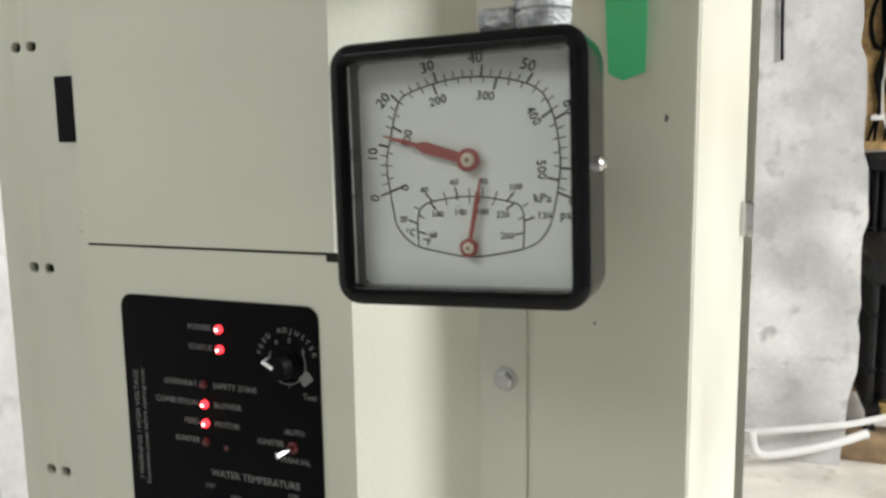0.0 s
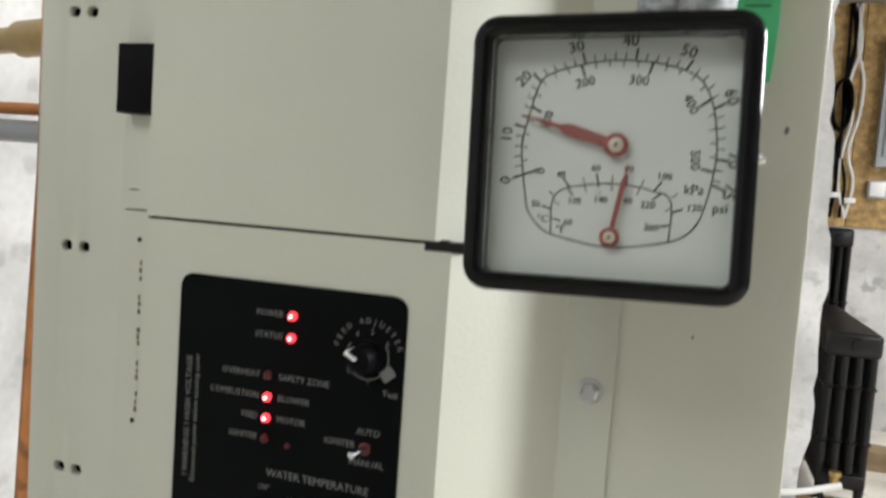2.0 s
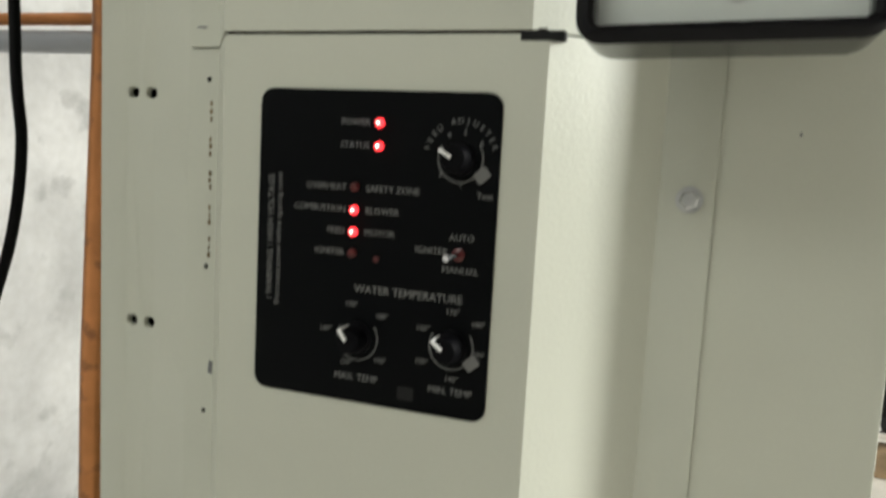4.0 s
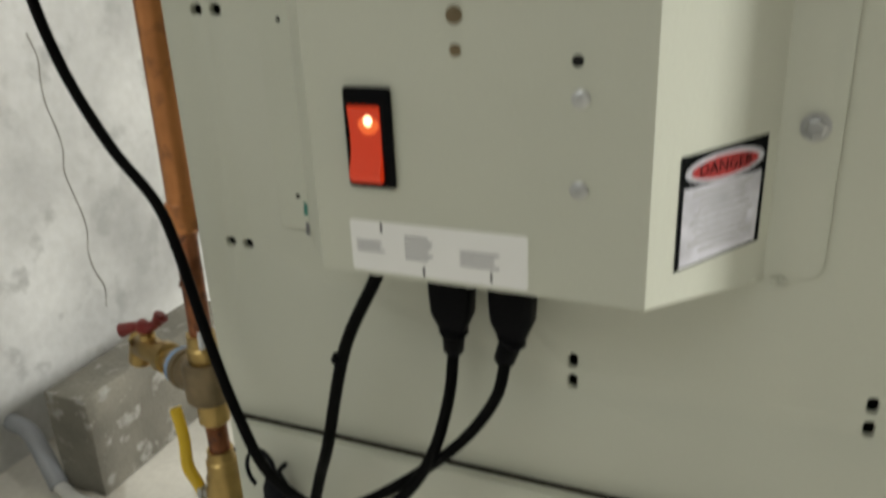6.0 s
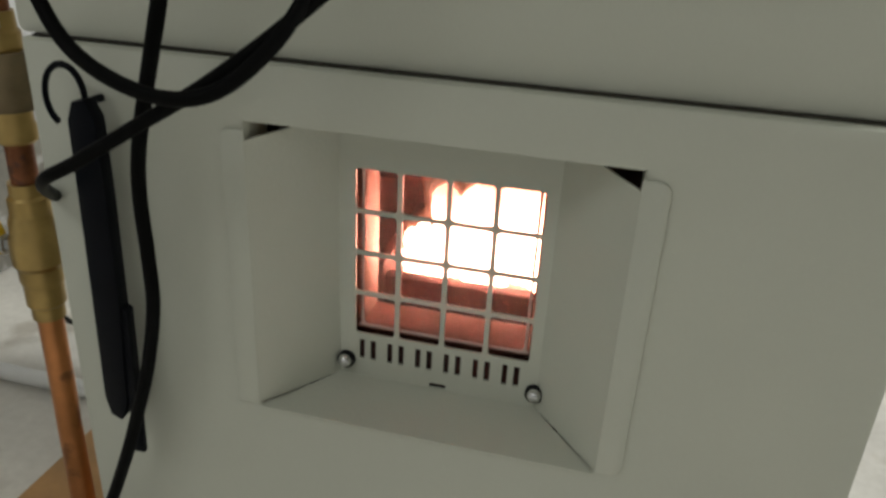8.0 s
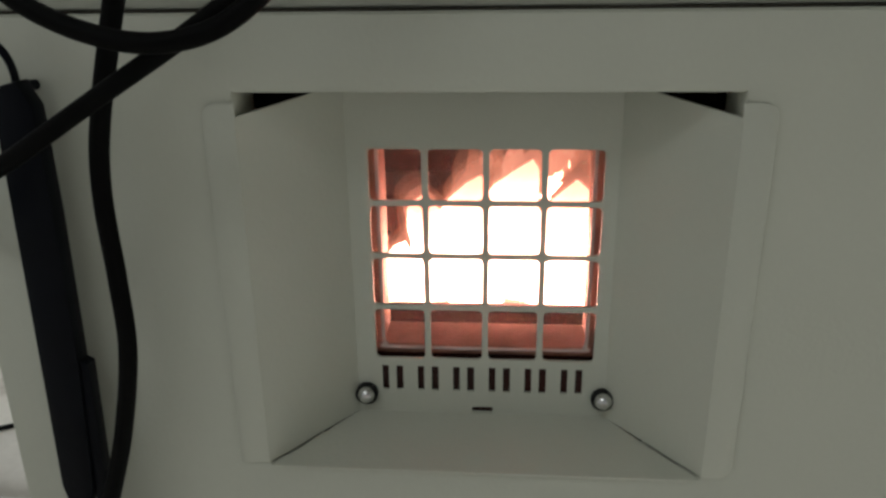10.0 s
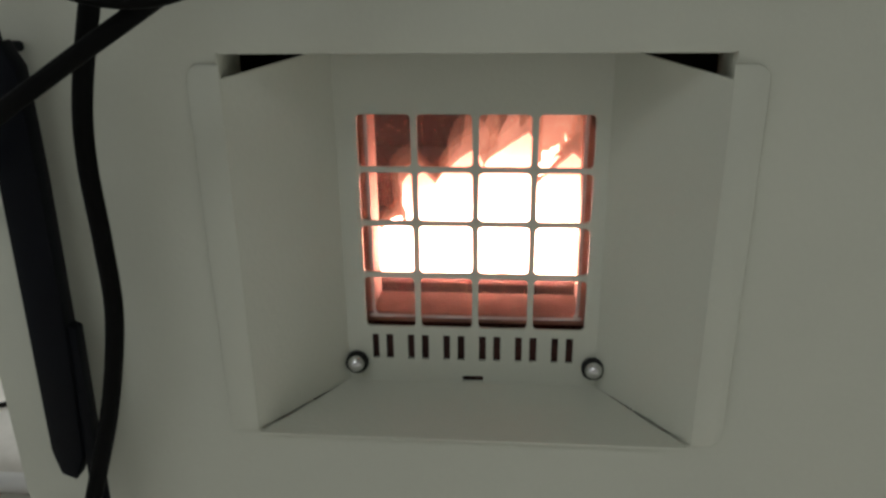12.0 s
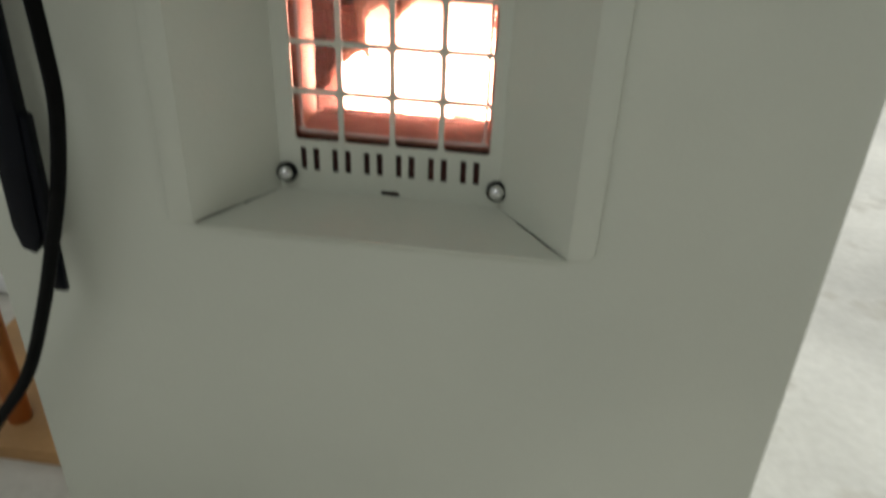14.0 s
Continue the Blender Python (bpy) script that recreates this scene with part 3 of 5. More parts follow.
danger = part("warning_label", plate_between(*[(ra + rs * u + rn * 0.0006 + Vector((0, 0, z))) for u, z in ((0.0165, 0.7176), (0.0700, 0.7246), (0.0700, 0.7793), (0.0165, 0.7745))], 0.0004), BLACK_DECAL, boiler, "black and silver danger label with small print")


def on_right(u, z, lift):
    return ra + rs * u + rn * lift + Vector((0, 0, z))


part("foil", plate_between(on_right(0.0188, 0.7190, 0.0009), on_right(0.0668, 0.7256, 0.0009), on_right(0.0672, 0.7618, 0.0009), on_right(0.0188, 0.7588, 0.0009), 0.0003), SILVER_FOIL, danger, "crinkled silver print area")


def ellipse_on_right(cu, cz, ru, rz, lift):
    bm = bmesh.new()
    vs = [bm.verts.new(on_right(cu + ru * math.cos(a), cz + rz * math.sin(a) + 0.07 * ru * math.cos(a), lift)) for a in [2 * math.pi * k / 28 for k in range(28)]]
    f = bm.faces.new(vs)
    r = bmesh.ops.extrude_face_region(bm, geom=[f])
    for v in [g for g in r["geom"] if isinstance(g, bmesh.types.BMVert)]:
        v.co += rn * 0.0002
    return bm


part("oval", ellipse_on_right(0.0430, 0.7678, 0.0245, 0.0070, 0.0010), SILVER_FOIL, danger)
part("oval", ellipse_on_right(0.0430, 0.7678, 0.0208, 0.0052, 0.0014), RED_PRINT, danger, "red oval")
mt = Matrix.Translation(on_right(0.0430, 0.7678, 0.0018)) @ Matrix((( rs.x, 0, rn.x, 0), (rs.y, 0, rn.y, 0), (0.06, 1, 0, 0), (0, 0, 0, 1)))
lettering("DANGER", 0.0082, mt, BLACK_DECAL, danger)
for i in range(9):
    z = 0.7548 - i * 0.0036
    w = rng.uniform(0.026, 0.040)
    part("print_bar", plate_between(on_right(0.0430 - w / 2, z, 0.0012), on_right(0.0430 + w / 2, z + 0.003, 0.0012), on_right(0.0430 + w / 2, z + 0.0044, 0.0012), on_right(0.0430 - w / 2, z + 0.0014, 0.0012), 0.0002), SOFT_PRINT, danger)
for x, z in ((-0.072, 0.7015), (-0.068, 0.7022)):
    part("weld_bead", turned([(0, 0.002), (0.0015, 0.0018), (0.0028, 0.0008)], (x, -0.004, z), (0, -1, 0), 10), CREAM, boiler)

# settle the housing, its controls and labels on the front
SETTLE = Matrix(((1, 0, 0, -0.002), (0, 0.94, 0, 0), (0, 0, 0.9913, 0.009), (0, 0, 0, 1)))
for ob in boiler.children_recursive:
    if ob.name.split(".")[0] not in ("side_panel", "back_panel", "top_panel", "insulation", "front_panel"):
        ob.data.transform(SETTLE)

# ---- fire door ----
DOOR_FIT = Matrix(((1.026, 0, 0, -0.0024), (0, 1.05, 0, 0.0215), (0, 0, 1.02, -0.0127), (0, 0, 0, 1)))


def dpart(name, bm, mat, parent, label=""):
    bm.transform(DOOR_FIT)
    return part(name, bm, mat, parent, label)


door = dpart("fire_door", prism([(-0.4255, 0.03), (0.0350, 0.03), (0.0350, 0.5455), (-0.4255, 0.5455)], Y_DOOR, -0.001, 0.0035,
            holes=[[(-0.297, 0.337), (-0.094, 0.337), (-0.094, 0.514), (-0.297, 0.514)]]), CREAM, boiler, "cream steel door with a recessed fire window")
# strip coloured dark for the shadowed crevice over the door
part("gasket", box(-0.4365, 0.032, -0.0030, 0.004, 0.5380, 0.5449), SEAM, door, "dark strip standing for the shaded gap above the door")
# folded insert: flanges, side flaps, floor and roof of the recess
dpart("flange", prism(rounded(-0.3105, -0.2965, 0.337, 0.5105, 0.0065, 5, (0, 0, 0, 1)), Y_DOOR - 0.0016, Y_DOOR, 0.0006), CREAM, door)
dpart("flange", prism(rounded(-0.0945, -0.0805, 0.337, 0.5105, 0.0065, 5, (0, 1, 1, 0)), Y_DOOR - 0.0016, Y_DOOR, 0.0006), CREAM, door)
YW = 0.009
dpart("flap", plate_between((-0.2970, Y_DOOR - 0.0016, 0.3375), (-0.2600, YW, 0.3425), (-0.2600, YW, 0.5125), (-0.2970, Y_DOOR - 0.0016, 0.5045), 0.0014), CREAM, door)
dpart("flap", plate_between((-0.1340, YW, 0.3425), (-0.0940, Y_DOOR - 0.0016, 0.3375), (-0.0940, Y_DOOR - 0.0016, 0.5045), (-0.1340, YW, 0.5125), 0.0014), CREAM, door)
dpart("recess_floor", plate_between((-0.2960, Y_DOOR - 0.0025, 0.3365), (-0.0950, Y_DOOR - 0.0025, 0.3365), (-0.1340, YW, 0.3425), (-0.2600, YW, 0.3425), 0.0014), CREAM, door)
dpart("recess_roof", plate_between((-0.2970, -0.001, 0.5155), (-0.0940, -0.001, 0.5155), (-0.0940, Y_DOOR + 0.001, 0.5145), (-0.2970, Y_DOOR + 0.001, 0.5145), 0.0014), CREAM, door)
# dark sheet above the grille, its colour standing for shade in the recess
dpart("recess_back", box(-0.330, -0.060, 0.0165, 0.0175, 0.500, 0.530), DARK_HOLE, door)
cells = []
xs = (-0.2500, -0.2235, -0.1949, -0.1677, -0.1407)
zs = (0.3737, 0.4022, 0.4293, 0.4562, 0.4825)
for i in range(4):
    for j in range(4):
        l = xs[i] + (0.0015 if i else 0)
        r = xs[i + 1] - (0.0015 if i < 3 else 0)
        b_ = zs[j] + (0.0013 if j else 0)
        t_ = zs[j + 1] - (0.0013 if j < 3 else 0)
        cells.append(rounded(l, r, b_, t_, 0.0022, 3))
# plain stencil cut-outs under the window: an upright pair for each sign
for k in range(6):
    x0 = -0.2475 + k * 0.0182
    cells.append([(x0, 0.3552), (x0 + 0.0034, 0.3552), (x0 + 0.0034, 0.3692), (x0, 0.3692)])
    cells.append([(x0 + 0.0072, 0.3552), (x0 + 0.0108, 0.3552), (x0 + 0.0108, 0.3692), (x0 + 0.0072, 0.3692)])
cells.append(rounded(-0.2015, -0.1905, 0.3430, 0.3462, 0.0012, 3))
grille = dpart("window_grille", prism([(-0.2610, 0.3405), (-0.1330, 0.3405), (-0.1330, 0.5160), (-0.2610, 0.5160)], YW, YW + 0.0016, holes=cells), CREAM, door, "cream plate punched with sixteen square openings")
dpart("stencil_backing", box(-0.250, -0.140, YW + 0.003, YW + 0.004, 0.3420, 0.3715), IRON_FIRE, door)
for x in (-0.2557, -0.1353):
    b_ob = dpart("dome_nut", turned([(0, 0.0044), (0.0048, 0.0044), (0.0068, 0.0035), (0.0080, 0.0016)], (x, YW, 0.3540), (0, -1, 0), 18), CHROME, door, "shiny domed nut")
    # dark ring that stands for the shaded hole round the nut
    dpart("nut_ring", turned([(0, 0.0058), (0.0032, 0.0058), (0.0038, 0.0050)], (x, YW, 0.3535), (0, -1, 0), 18), DARK_HOLE, door)
for x0, x1, z0, z1 in ((-0.2540, -0.2478, 0.3767, 0.4860), (-0.1430, -0.1370, 0.3767, 0.4860), (-0.2540, -0.1370, 0.3712, 0.3767), (-0.2560, -0.1350, 0.4815, 0.4870)):
    dpart("glass_retainer", box(x0, x1, 0.0190, 0.0460, z0, z1, 0.0012), RETAINER, door, "bright steel strip holding the fire glass")
LEFT, RIGHT, LOW = -0.2466, -0.1441, 0.3782
rim = [(LEFT, 0.0127, 0.4840), (LEFT, 0.0127, 0.4300), (LEFT, 0.0127, LOW + 0.0076), (LEFT + 0.0014, 0.0127, LOW + 0.0018), (LEFT + 0.0066, 0.0127, LOW)]
rim += [(LEFT + RIGHT - x, y, z) for x, y, z in rim[::-1]]
# pale tube set before the glass to draw the firelit line along its edge
dpart("glass_rim", tube(rim, 0.0009, 8), RETAINER, door, "pale rounded steel rim round the glass")
pane = dpart("fire_glass", box(-0.2560, -0.1350, 0.0145, 0.0185, 0.3690, 0.4880), FIRE_GLASS, door, "smoky fire glass")
pane.visible_shadow = False

# ---- firebox, inside the boiler ----
fb = dpart("firebox", box(-0.330, -0.072, 0.350, 0.357, 0.262, 0.60), IRON_FIRE, boiler, "sooty iron firebox glowing red")
for nm, bx in (("firebox_wall", (-0.337, -0.330, 0.022, 0.357, 0.262, 0.60)), ("firebox_wall", (-0.072, -0.065, 0.022, 0.357, 0.262, 0.60)), ("firebox_floor", (-0.337, -0.065, 0.022, 0.357, 0.254, 0.262)), ("firebox_roof", (-0.337, -0.065, 0.022, 0.357, 0.60, 0.607)), ("frame_bar", (-0.330, -0.2545, 0.0205, 0.025, 0.27, 0.52)), ("frame_bar", (-0.1370, -0.072, 0.0205, 0.025, 0.27, 0.52)), ("frame_bar", (-0.2545, -0.137, 0.0205, 0.026, 0.27, 0.3735))):
    dpart(nm, box(*bx, 0.001), IRON_FIRE, fb)
dpart("fire_ledge", box(-0.329, -0.073, 0.272, 0.350, 0.3755, 0.3835, 0.002), IRON_FIRE, fb, "iron ledge across the back of the firebox")
pot = dpart("burn_pot", box(-0.290, -0.104, 0.185, 0.200, 0.262, 0.3195, 0.003), POT_IRON, boiler, "sooty burn pot heaped with glowing pellets")
dpart("pot_wall", box(-0.300, -0.290, 0.185, 0.330, 0.262, 0.332, 0.002), IRON_FIRE, pot)
dpart("pot_wall", box(-0.104, -0.094, 0.185, 0.330, 0.262, 0.332, 0.002), IRON_FIRE, pot)
bm = bmesh.new()
rng = random.Random(11)
for i in range(260):
    x, y = rng.uniform(-0.284, -0.110), rng.uniform(0.205, 0.30)
    z = 0.292 + 0.020 * (1 - ((x + 0.197) / 0.09) ** 2) + rng.uniform(-0.003, 0.003)
    a = rng.uniform(0, 6.28)
    d = Vector((math.cos(a), math.sin(a), rng.uniform(-0.3, 0.3))) * 0.006
    tube([Vector((x, y, z)) - d, Vector((x, y, z)) + d], 0.0032, 6, False, bm)
o = dpart("pellet_heap", bm, EMBER, pot, "heap of glowing wood pellets")
o["kind"] = "stuff"
bm = bmesh.new()
bmesh.ops.create_grid(bm, x_segments=40, y_segments=24, size=0.5)
for v in bm.verts:
    v.co = Vector((-0.197 + v.co.x * 0.25, 0.105 + v.co.y * 0.15, 0.290 + 0.012 * noise.noise(v.co * 6) + 0.007 * noise.noise(v.co * 21)))
dpart("ash_bed", bm, ASH, fb, "grey ash in front of the burn pot")


def flame(cx, cy, z0, h, w, seed, lean=0.0):
    bm = bmesh.new()
    n, rings = 14, []
    for i in range(17):
        t = i / 16
        r = w * (0.55 + 0.9 * t) * (1 - t) ** 0.75 + 0.0004
        ring = []
        for k in range(n):
            a = 2 * math.pi * k / n
            q = Vector((math.cos(a) * 1.1, math.sin(a) * 1.1, t * 2.6 + seed * 7.3))
            rr = r * (1 + 0.45 * noise.noise(q) + 0.2 * noise.noise(q * 2.7))
            sway = 0.35 * w * noise.noise(Vector((seed * 3.1, t * 2.2, 0.5))) * t * 2 + lean * t * t
            ring.append(bm.verts.new((cx + sway + rr * math.cos(a), cy + 0.6 * rr * math.sin(a), z0 + h * t)))
        rings.append(ring)
    for p, q in zip(rings, rings[1:]):
        for k in range(n):
            bm.faces.new((p[k], p[(k + 1) % n], q[(k + 1) % n], q[k]))
    bm.faces.new(rings[0][::-1])
    bm.faces.new(rings[-1])
    return bm


fire = empty("pellet_fire", "bright white and orange fire burning in the pot", "fire")
TONGUES = ((-0.275, 0.245, 0.294, 0.050, 0.022, 0.004), (-0.250, 0.250, 0.294, 0.076, 0.028, 0.004), (-0.222, 0.250, 0.296, 0.084, 0.034, 0.0), (-0.190, 0.255, 0.296, 0.088, 0.036, 0.0), (-0.155, 0.252, 0.300, 0.136, 0.032, 0.004), (-0.132, 0.250, 0.298, 0.098, 0.024, 0.0),
           (-0.205, 0.228, 0.300, 0.112, 0.040, 0.0), (-0.172, 0.230, 0.300, 0.124, 0.040, 0.0), (-0.238, 0.230, 0.298, 0.098, 0.036, 0.0), (-0.140, 0.228, 0.299, 0.110, 0.036, 0.0), (-0.262, 0.226, 0.296, 0.062, 0.024, 0.0), (-0.118, 0.232, 0.300, 0.070, 0.022, 0.0))
for k, (x, y, z0, h, w, lean) in enumerate(TONGUES):
    tongue = dpart("flame", flame(x, y, z0, h, w * 1.12, k + 1, lean), FLAME if h < 0.075 else FLAME_EDGE, fire, "white-hot flame tongue")
    for j, (gw, gh) in enumerate(((1.06, 1.05), (1.14, 1.10), (1.22, 1.16), (1.32, 1.22), (1.44, 1.29), (1.56, 1.38))[:4 if y < 0.24 else 6]):
        veil = dpart("veil", flame(x, y + 0.001 * j, z0 - 0.002, h * gh, w * gw, k + 1 + 0.03 * j, lean * gh), VEILS[min(2, j // 2)], tongue, "thin orange flame veil")
for k, (x, y, z0, h, w, lean) in enumerate(((-0.158, 0.250, 0.34, 0.125, 0.022, 0.006), (-0.128, 0.252, 0.33, 0.115, 0.018, 0.004), (-0.215, 0.252, 0.34, 0.085, 0.020, 0.0), (-0.180, 0.254, 0.34, 0.120, 0.024, 0.003), (-0.198, 0.256, 0.34, 0.105, 0.020, -0.003), (-0.145, 0.254, 0.34, 0.140, 0.026, 0.004))):
    for j, gw in enumerate((0.7, 1.2)):
        dpart("veil", flame(x, y - 0.001 * j, z0, h * (0.85 + 0.3 * j), w * gw, k + 20 + 0.05 * j, lean), VEILS[j], fire, "thin orange flame veil")

# ---- combined pressure and temperature gauge ----
gauge = empty("pressure_gauge", "square black pressure and temperature gauge with red needles", "gauge")
GM = pose(-0.0545, -0.1080, 1.2188, -1.5, -1.6, 0.75)
PRINT = Matrix.Translation((-0.0008, 0, 0))


def gpart(name, bm, mat, label="", parent=None):
    bm.transform(GM @ PRINT if name in ("scale_line", "ticks", "dial_rivet", "needle", "hub", "hub_cap", "pivot") else GM)
    return part(name, bm, mat, parent or gauge, label)


HB = 0.0560
bm = bmesh.new()
# bezel: a rounded square frame swept round with a soft profile
prof = [(0.0000, 0.034), (0.0000, 0.003), (0.0022, 0.0004), (0.0050, -0.0004), (0.0070, 0.0012), (0.0076, 0.0040), (0.0068, 0.0185)]
rings = []
for off, dep in prof:
    pts = rounded(-HB + off, HB - off, -HB + off, HB - off, max(0.0105 - off, 0.0016), 6)
    rings.append([bm.verts.new((p[0], dep, p[1])) for p in pts])
for a, b in zip(rings, rings[1:]):
    n = len(a)
    for k in range(n):
        bm.faces.new((a[k], a[(k + 1) % n], b[(k + 1) % n], b[k]))
gpart("bezel", bm, BLACK_GLOSS, "glossy black square bezel")
gpart("case", prism(rounded(-HB + 0.001, HB - 0.001, -HB + 0.001, HB - 0.001, 0.010, 6), 0.033, 0.046, 0.002), BLACK_GLOSS, "glossy black gauge case")
FD = 0.0165
gface = gpart("dial", prism(rounded(-0.0500, 0.0500, -0.0500, 0.0500, 0.004, 3), FD, FD + 0.001), DIAL, "pale grey-green printed dial card")
g_pane = gpart("pane", box(-0.0480, 0.0480, 0.0045, 0.0060, -0.0480, 0.0480), PANE, "clear flat glass")
g_pane.visible_shadow = False
gpart("side_screw", turned([(0, 0.0032), (0.0015, 0.0032), (0.0022, 0.0022), (0.004, 0.0018)], (HB, 0.020, 0.002), (1, 0, 0), 14), CHROME, "shiny side screw")
gpart("ring", tube([(HB - 0.0035, 0.040 + 0.009 * math.cos(a), -0.018 + 0.012 * math.sin(a)) for a in [2 * math.pi * k / 12 for k in range(13)]], 0.0016, 8), RUBBER, "black wire ring behind the case")


def ribbon(path, w, lift, closed=False):
    bm = bmesh.new()
    n = len(path)
    prev = None
    first = None
    for i in range(n):
        a = path[(i - 1) % n] if closed or i else path[i]
        b = path[(i + 1) % n] if closed or i < n - 1 else path[i]
        d = Vector((b[0] - a[0], b[1] - a[1])).normalized() * (w / 2)
        cur = (bm.verts.new((path[i][0] - d.y, lift, path[i][1] + d.x)), bm.verts.new((path[i][0] + d.y, lift, path[i][1] - d.x)))
        if prev:
            bm.faces.new((prev[0], cur[0], cur[1], prev[1]))
        else:
            first = cur
        prev = cur
    if closed:
        bm.faces.new((prev[0], first[0], first[1], prev[1]))
    r = bmesh.ops.extrude_face_region(bm, geom=bm.faces[:])
    for v in [g for g in r["geom"] if isinstance(g, bmesh.types.BMVert)]:
        v.co.y -= 0.0001
    return bm


INKY = FD - 0.0002
DX = 0.0033
# the scale line: nearly the same on both sides of the dial's middle
loop = [(-0.0378, -0.0075), (-0.0390, 0.0050), (-0.0366, 0.0170), (-0.0327, 0.0305), (-0.0278, 0.0350), (-0.0150, 0.0386), (-0.0025, 0.0402), (0.0110, 0.0394), (0.0222, 0.0370), (0.0305, 0.0331),
        (0.0350, 0.0265), (0.0379, 0.0165), (0.0391, 0.0030), (0.0380, -0.0075), (0.0360, -0.0172), (0.0330, -0.0255), (0.0262, -0.0315), (0.0120, -0.0349), (-0.0010, -0.0362), (-0.0140, -0.0344), (-0.0270, -0.0310), (-0.0345, -0.0235), (-0.0365, -0.0155)]


def closed_path(pts, steps=6):
    p = pts[-1:] + pts + pts[:2]
    out = []
    for i in range(1, len(pts) + 1):
        a, b, c, d = (Vector(q) for q in p[i - 1:i + 3])
        for k in range(steps):
            t = k / steps
            out.append(tuple(0.5 * ((2 * b) + (c - a) * t + (2 * a - 5 * b + 4 * c - d) * t * t + (3 * b - a - 3 * c + d) * t ** 3)))
    return out


dense = closed_path([(x + DX, z) for x, z in loop])
gpart("scale_line", ribbon(dense, 0.00062, INKY, True), INK, parent=gface)


def mark(p, q, w):
    return ribbon([p, q], w, INKY)


run = dense[:13 * 6 + 2]
seg = [0]
for a, b in zip(run, run[1:]):
    seg.append(seg[-1] + (Vector(b) - Vector(a)).length)


def along(s):
    i = min(max(int(np.searchsorted(seg, s)) - 1, 0), len(run) - 2)
    t = (s - seg[i]) / (seg[i + 1] - seg[i])
    a, b = Vector(run[i]), Vector(run[i + 1])
    return a.lerp(b, t)


# each tick points away from a heart that follows the scale's flat sides
def tick(bm, s, inner_end, outer_end, w):
    p = along(s)
    heart = Vector((DX + 0.45 * (p.x - DX), 0.004 + 0.35 * (p.y - 0.004)))
    d = (p - heart).normalized()
    merge(bm, mark(p + d * inner_end, p + d * outer_end, w))


bm_t = bmesh.new()
for v in range(0, 76, 2):
    big = v % 10 == 0
    tick(bm_t, seg[-1] * v / 75, 0.0, 0.0050 if big else 0.0032, 0.00095 if big else 0.00048)
tick(bm_t, seg[-1], 0.0, 0.0062, 0.00095)
for v in range(0, 520, 20):
    big = v % 100 == 0
    tick(bm_t, seg[-1] * v / 517, -0.0085 if v == 0 else (-0.0050 if big else -0.0026), 0.0, 0.00095 if big else 0.00046)
gpart("ticks", bm_t, INK, parent=gface)


def gwords(txt, x, z, size, turn=0.0):
    ob = lettering(txt, size, GM @ PRINT @ upright(x, INKY, z, turn), INK, gface)
    bold = lettering(txt, size, GM @ PRINT @ upright(x + size * 0.035, INKY - 0.00002, z + size * 0.02, turn), INK, gface)
    return ob, bold


for txt, x, z, size, turn in (("0", -0.0420, -0.0102, 0.0064, 80), ("10", -0.0424, 0.0092, 0.0064, 84), ("20", -0.0364, 0.0327, 0.0066, 46), ("30", -0.0151, 0.0456, 0.0066, 14), ("40", 0.0068, 0.0478, 0.0066, 0),
                              ("50", 0.0295, 0.0431, 0.0066, -18), ("60", 0.0464, 0.0252, 0.0066, -74), ("70", 0.0488, 0.0006, 0.0066, -88), ("75", 0.0478, -0.0118, 0.0066, -98),
                              ("0", -0.0272, -0.0058, 0.0054, 82), ("100", -0.0255, 0.0155, 0.0054, 74), ("200", -0.0106, 0.0311, 0.0054, 12), ("300", 0.0108, 0.0318, 0.0054, -6), ("400", 0.0314, 0.0224, 0.0054, -62), ("500", 0.0343, 0.0003, 0.0054, -86),
                              ("kPa", 0.0346, -0.0116, 0.0054, 0), ("psi", 0.0448, -0.0186, 0.0054, 0)):
    gwords(txt, x, z, size, turn)
inner = [(-0.0214, -0.0320), (-0.0218, -0.0238), (-0.0213, -0.0178), (-0.0190, -0.0141), (-0.0150, -0.0122), (-0.0079, -0.0110), (0.0003, -0.0101), (0.0085, -0.0105), (0.0165, -0.0118), (0.0234, -0.0135), (0.0258, -0.0159), (0.0266, -0.0189), (0.0266, -0.0246), (0.0261, -0.0325)]
ip = [tuple(v.xz) for v in smooth_path([(x, 0, z) for x, z in inner], 5)]
gpart("scale_line", ribbon(ip, 0.00058, INKY), INK, parent=gface)
bm_t = bmesh.new()
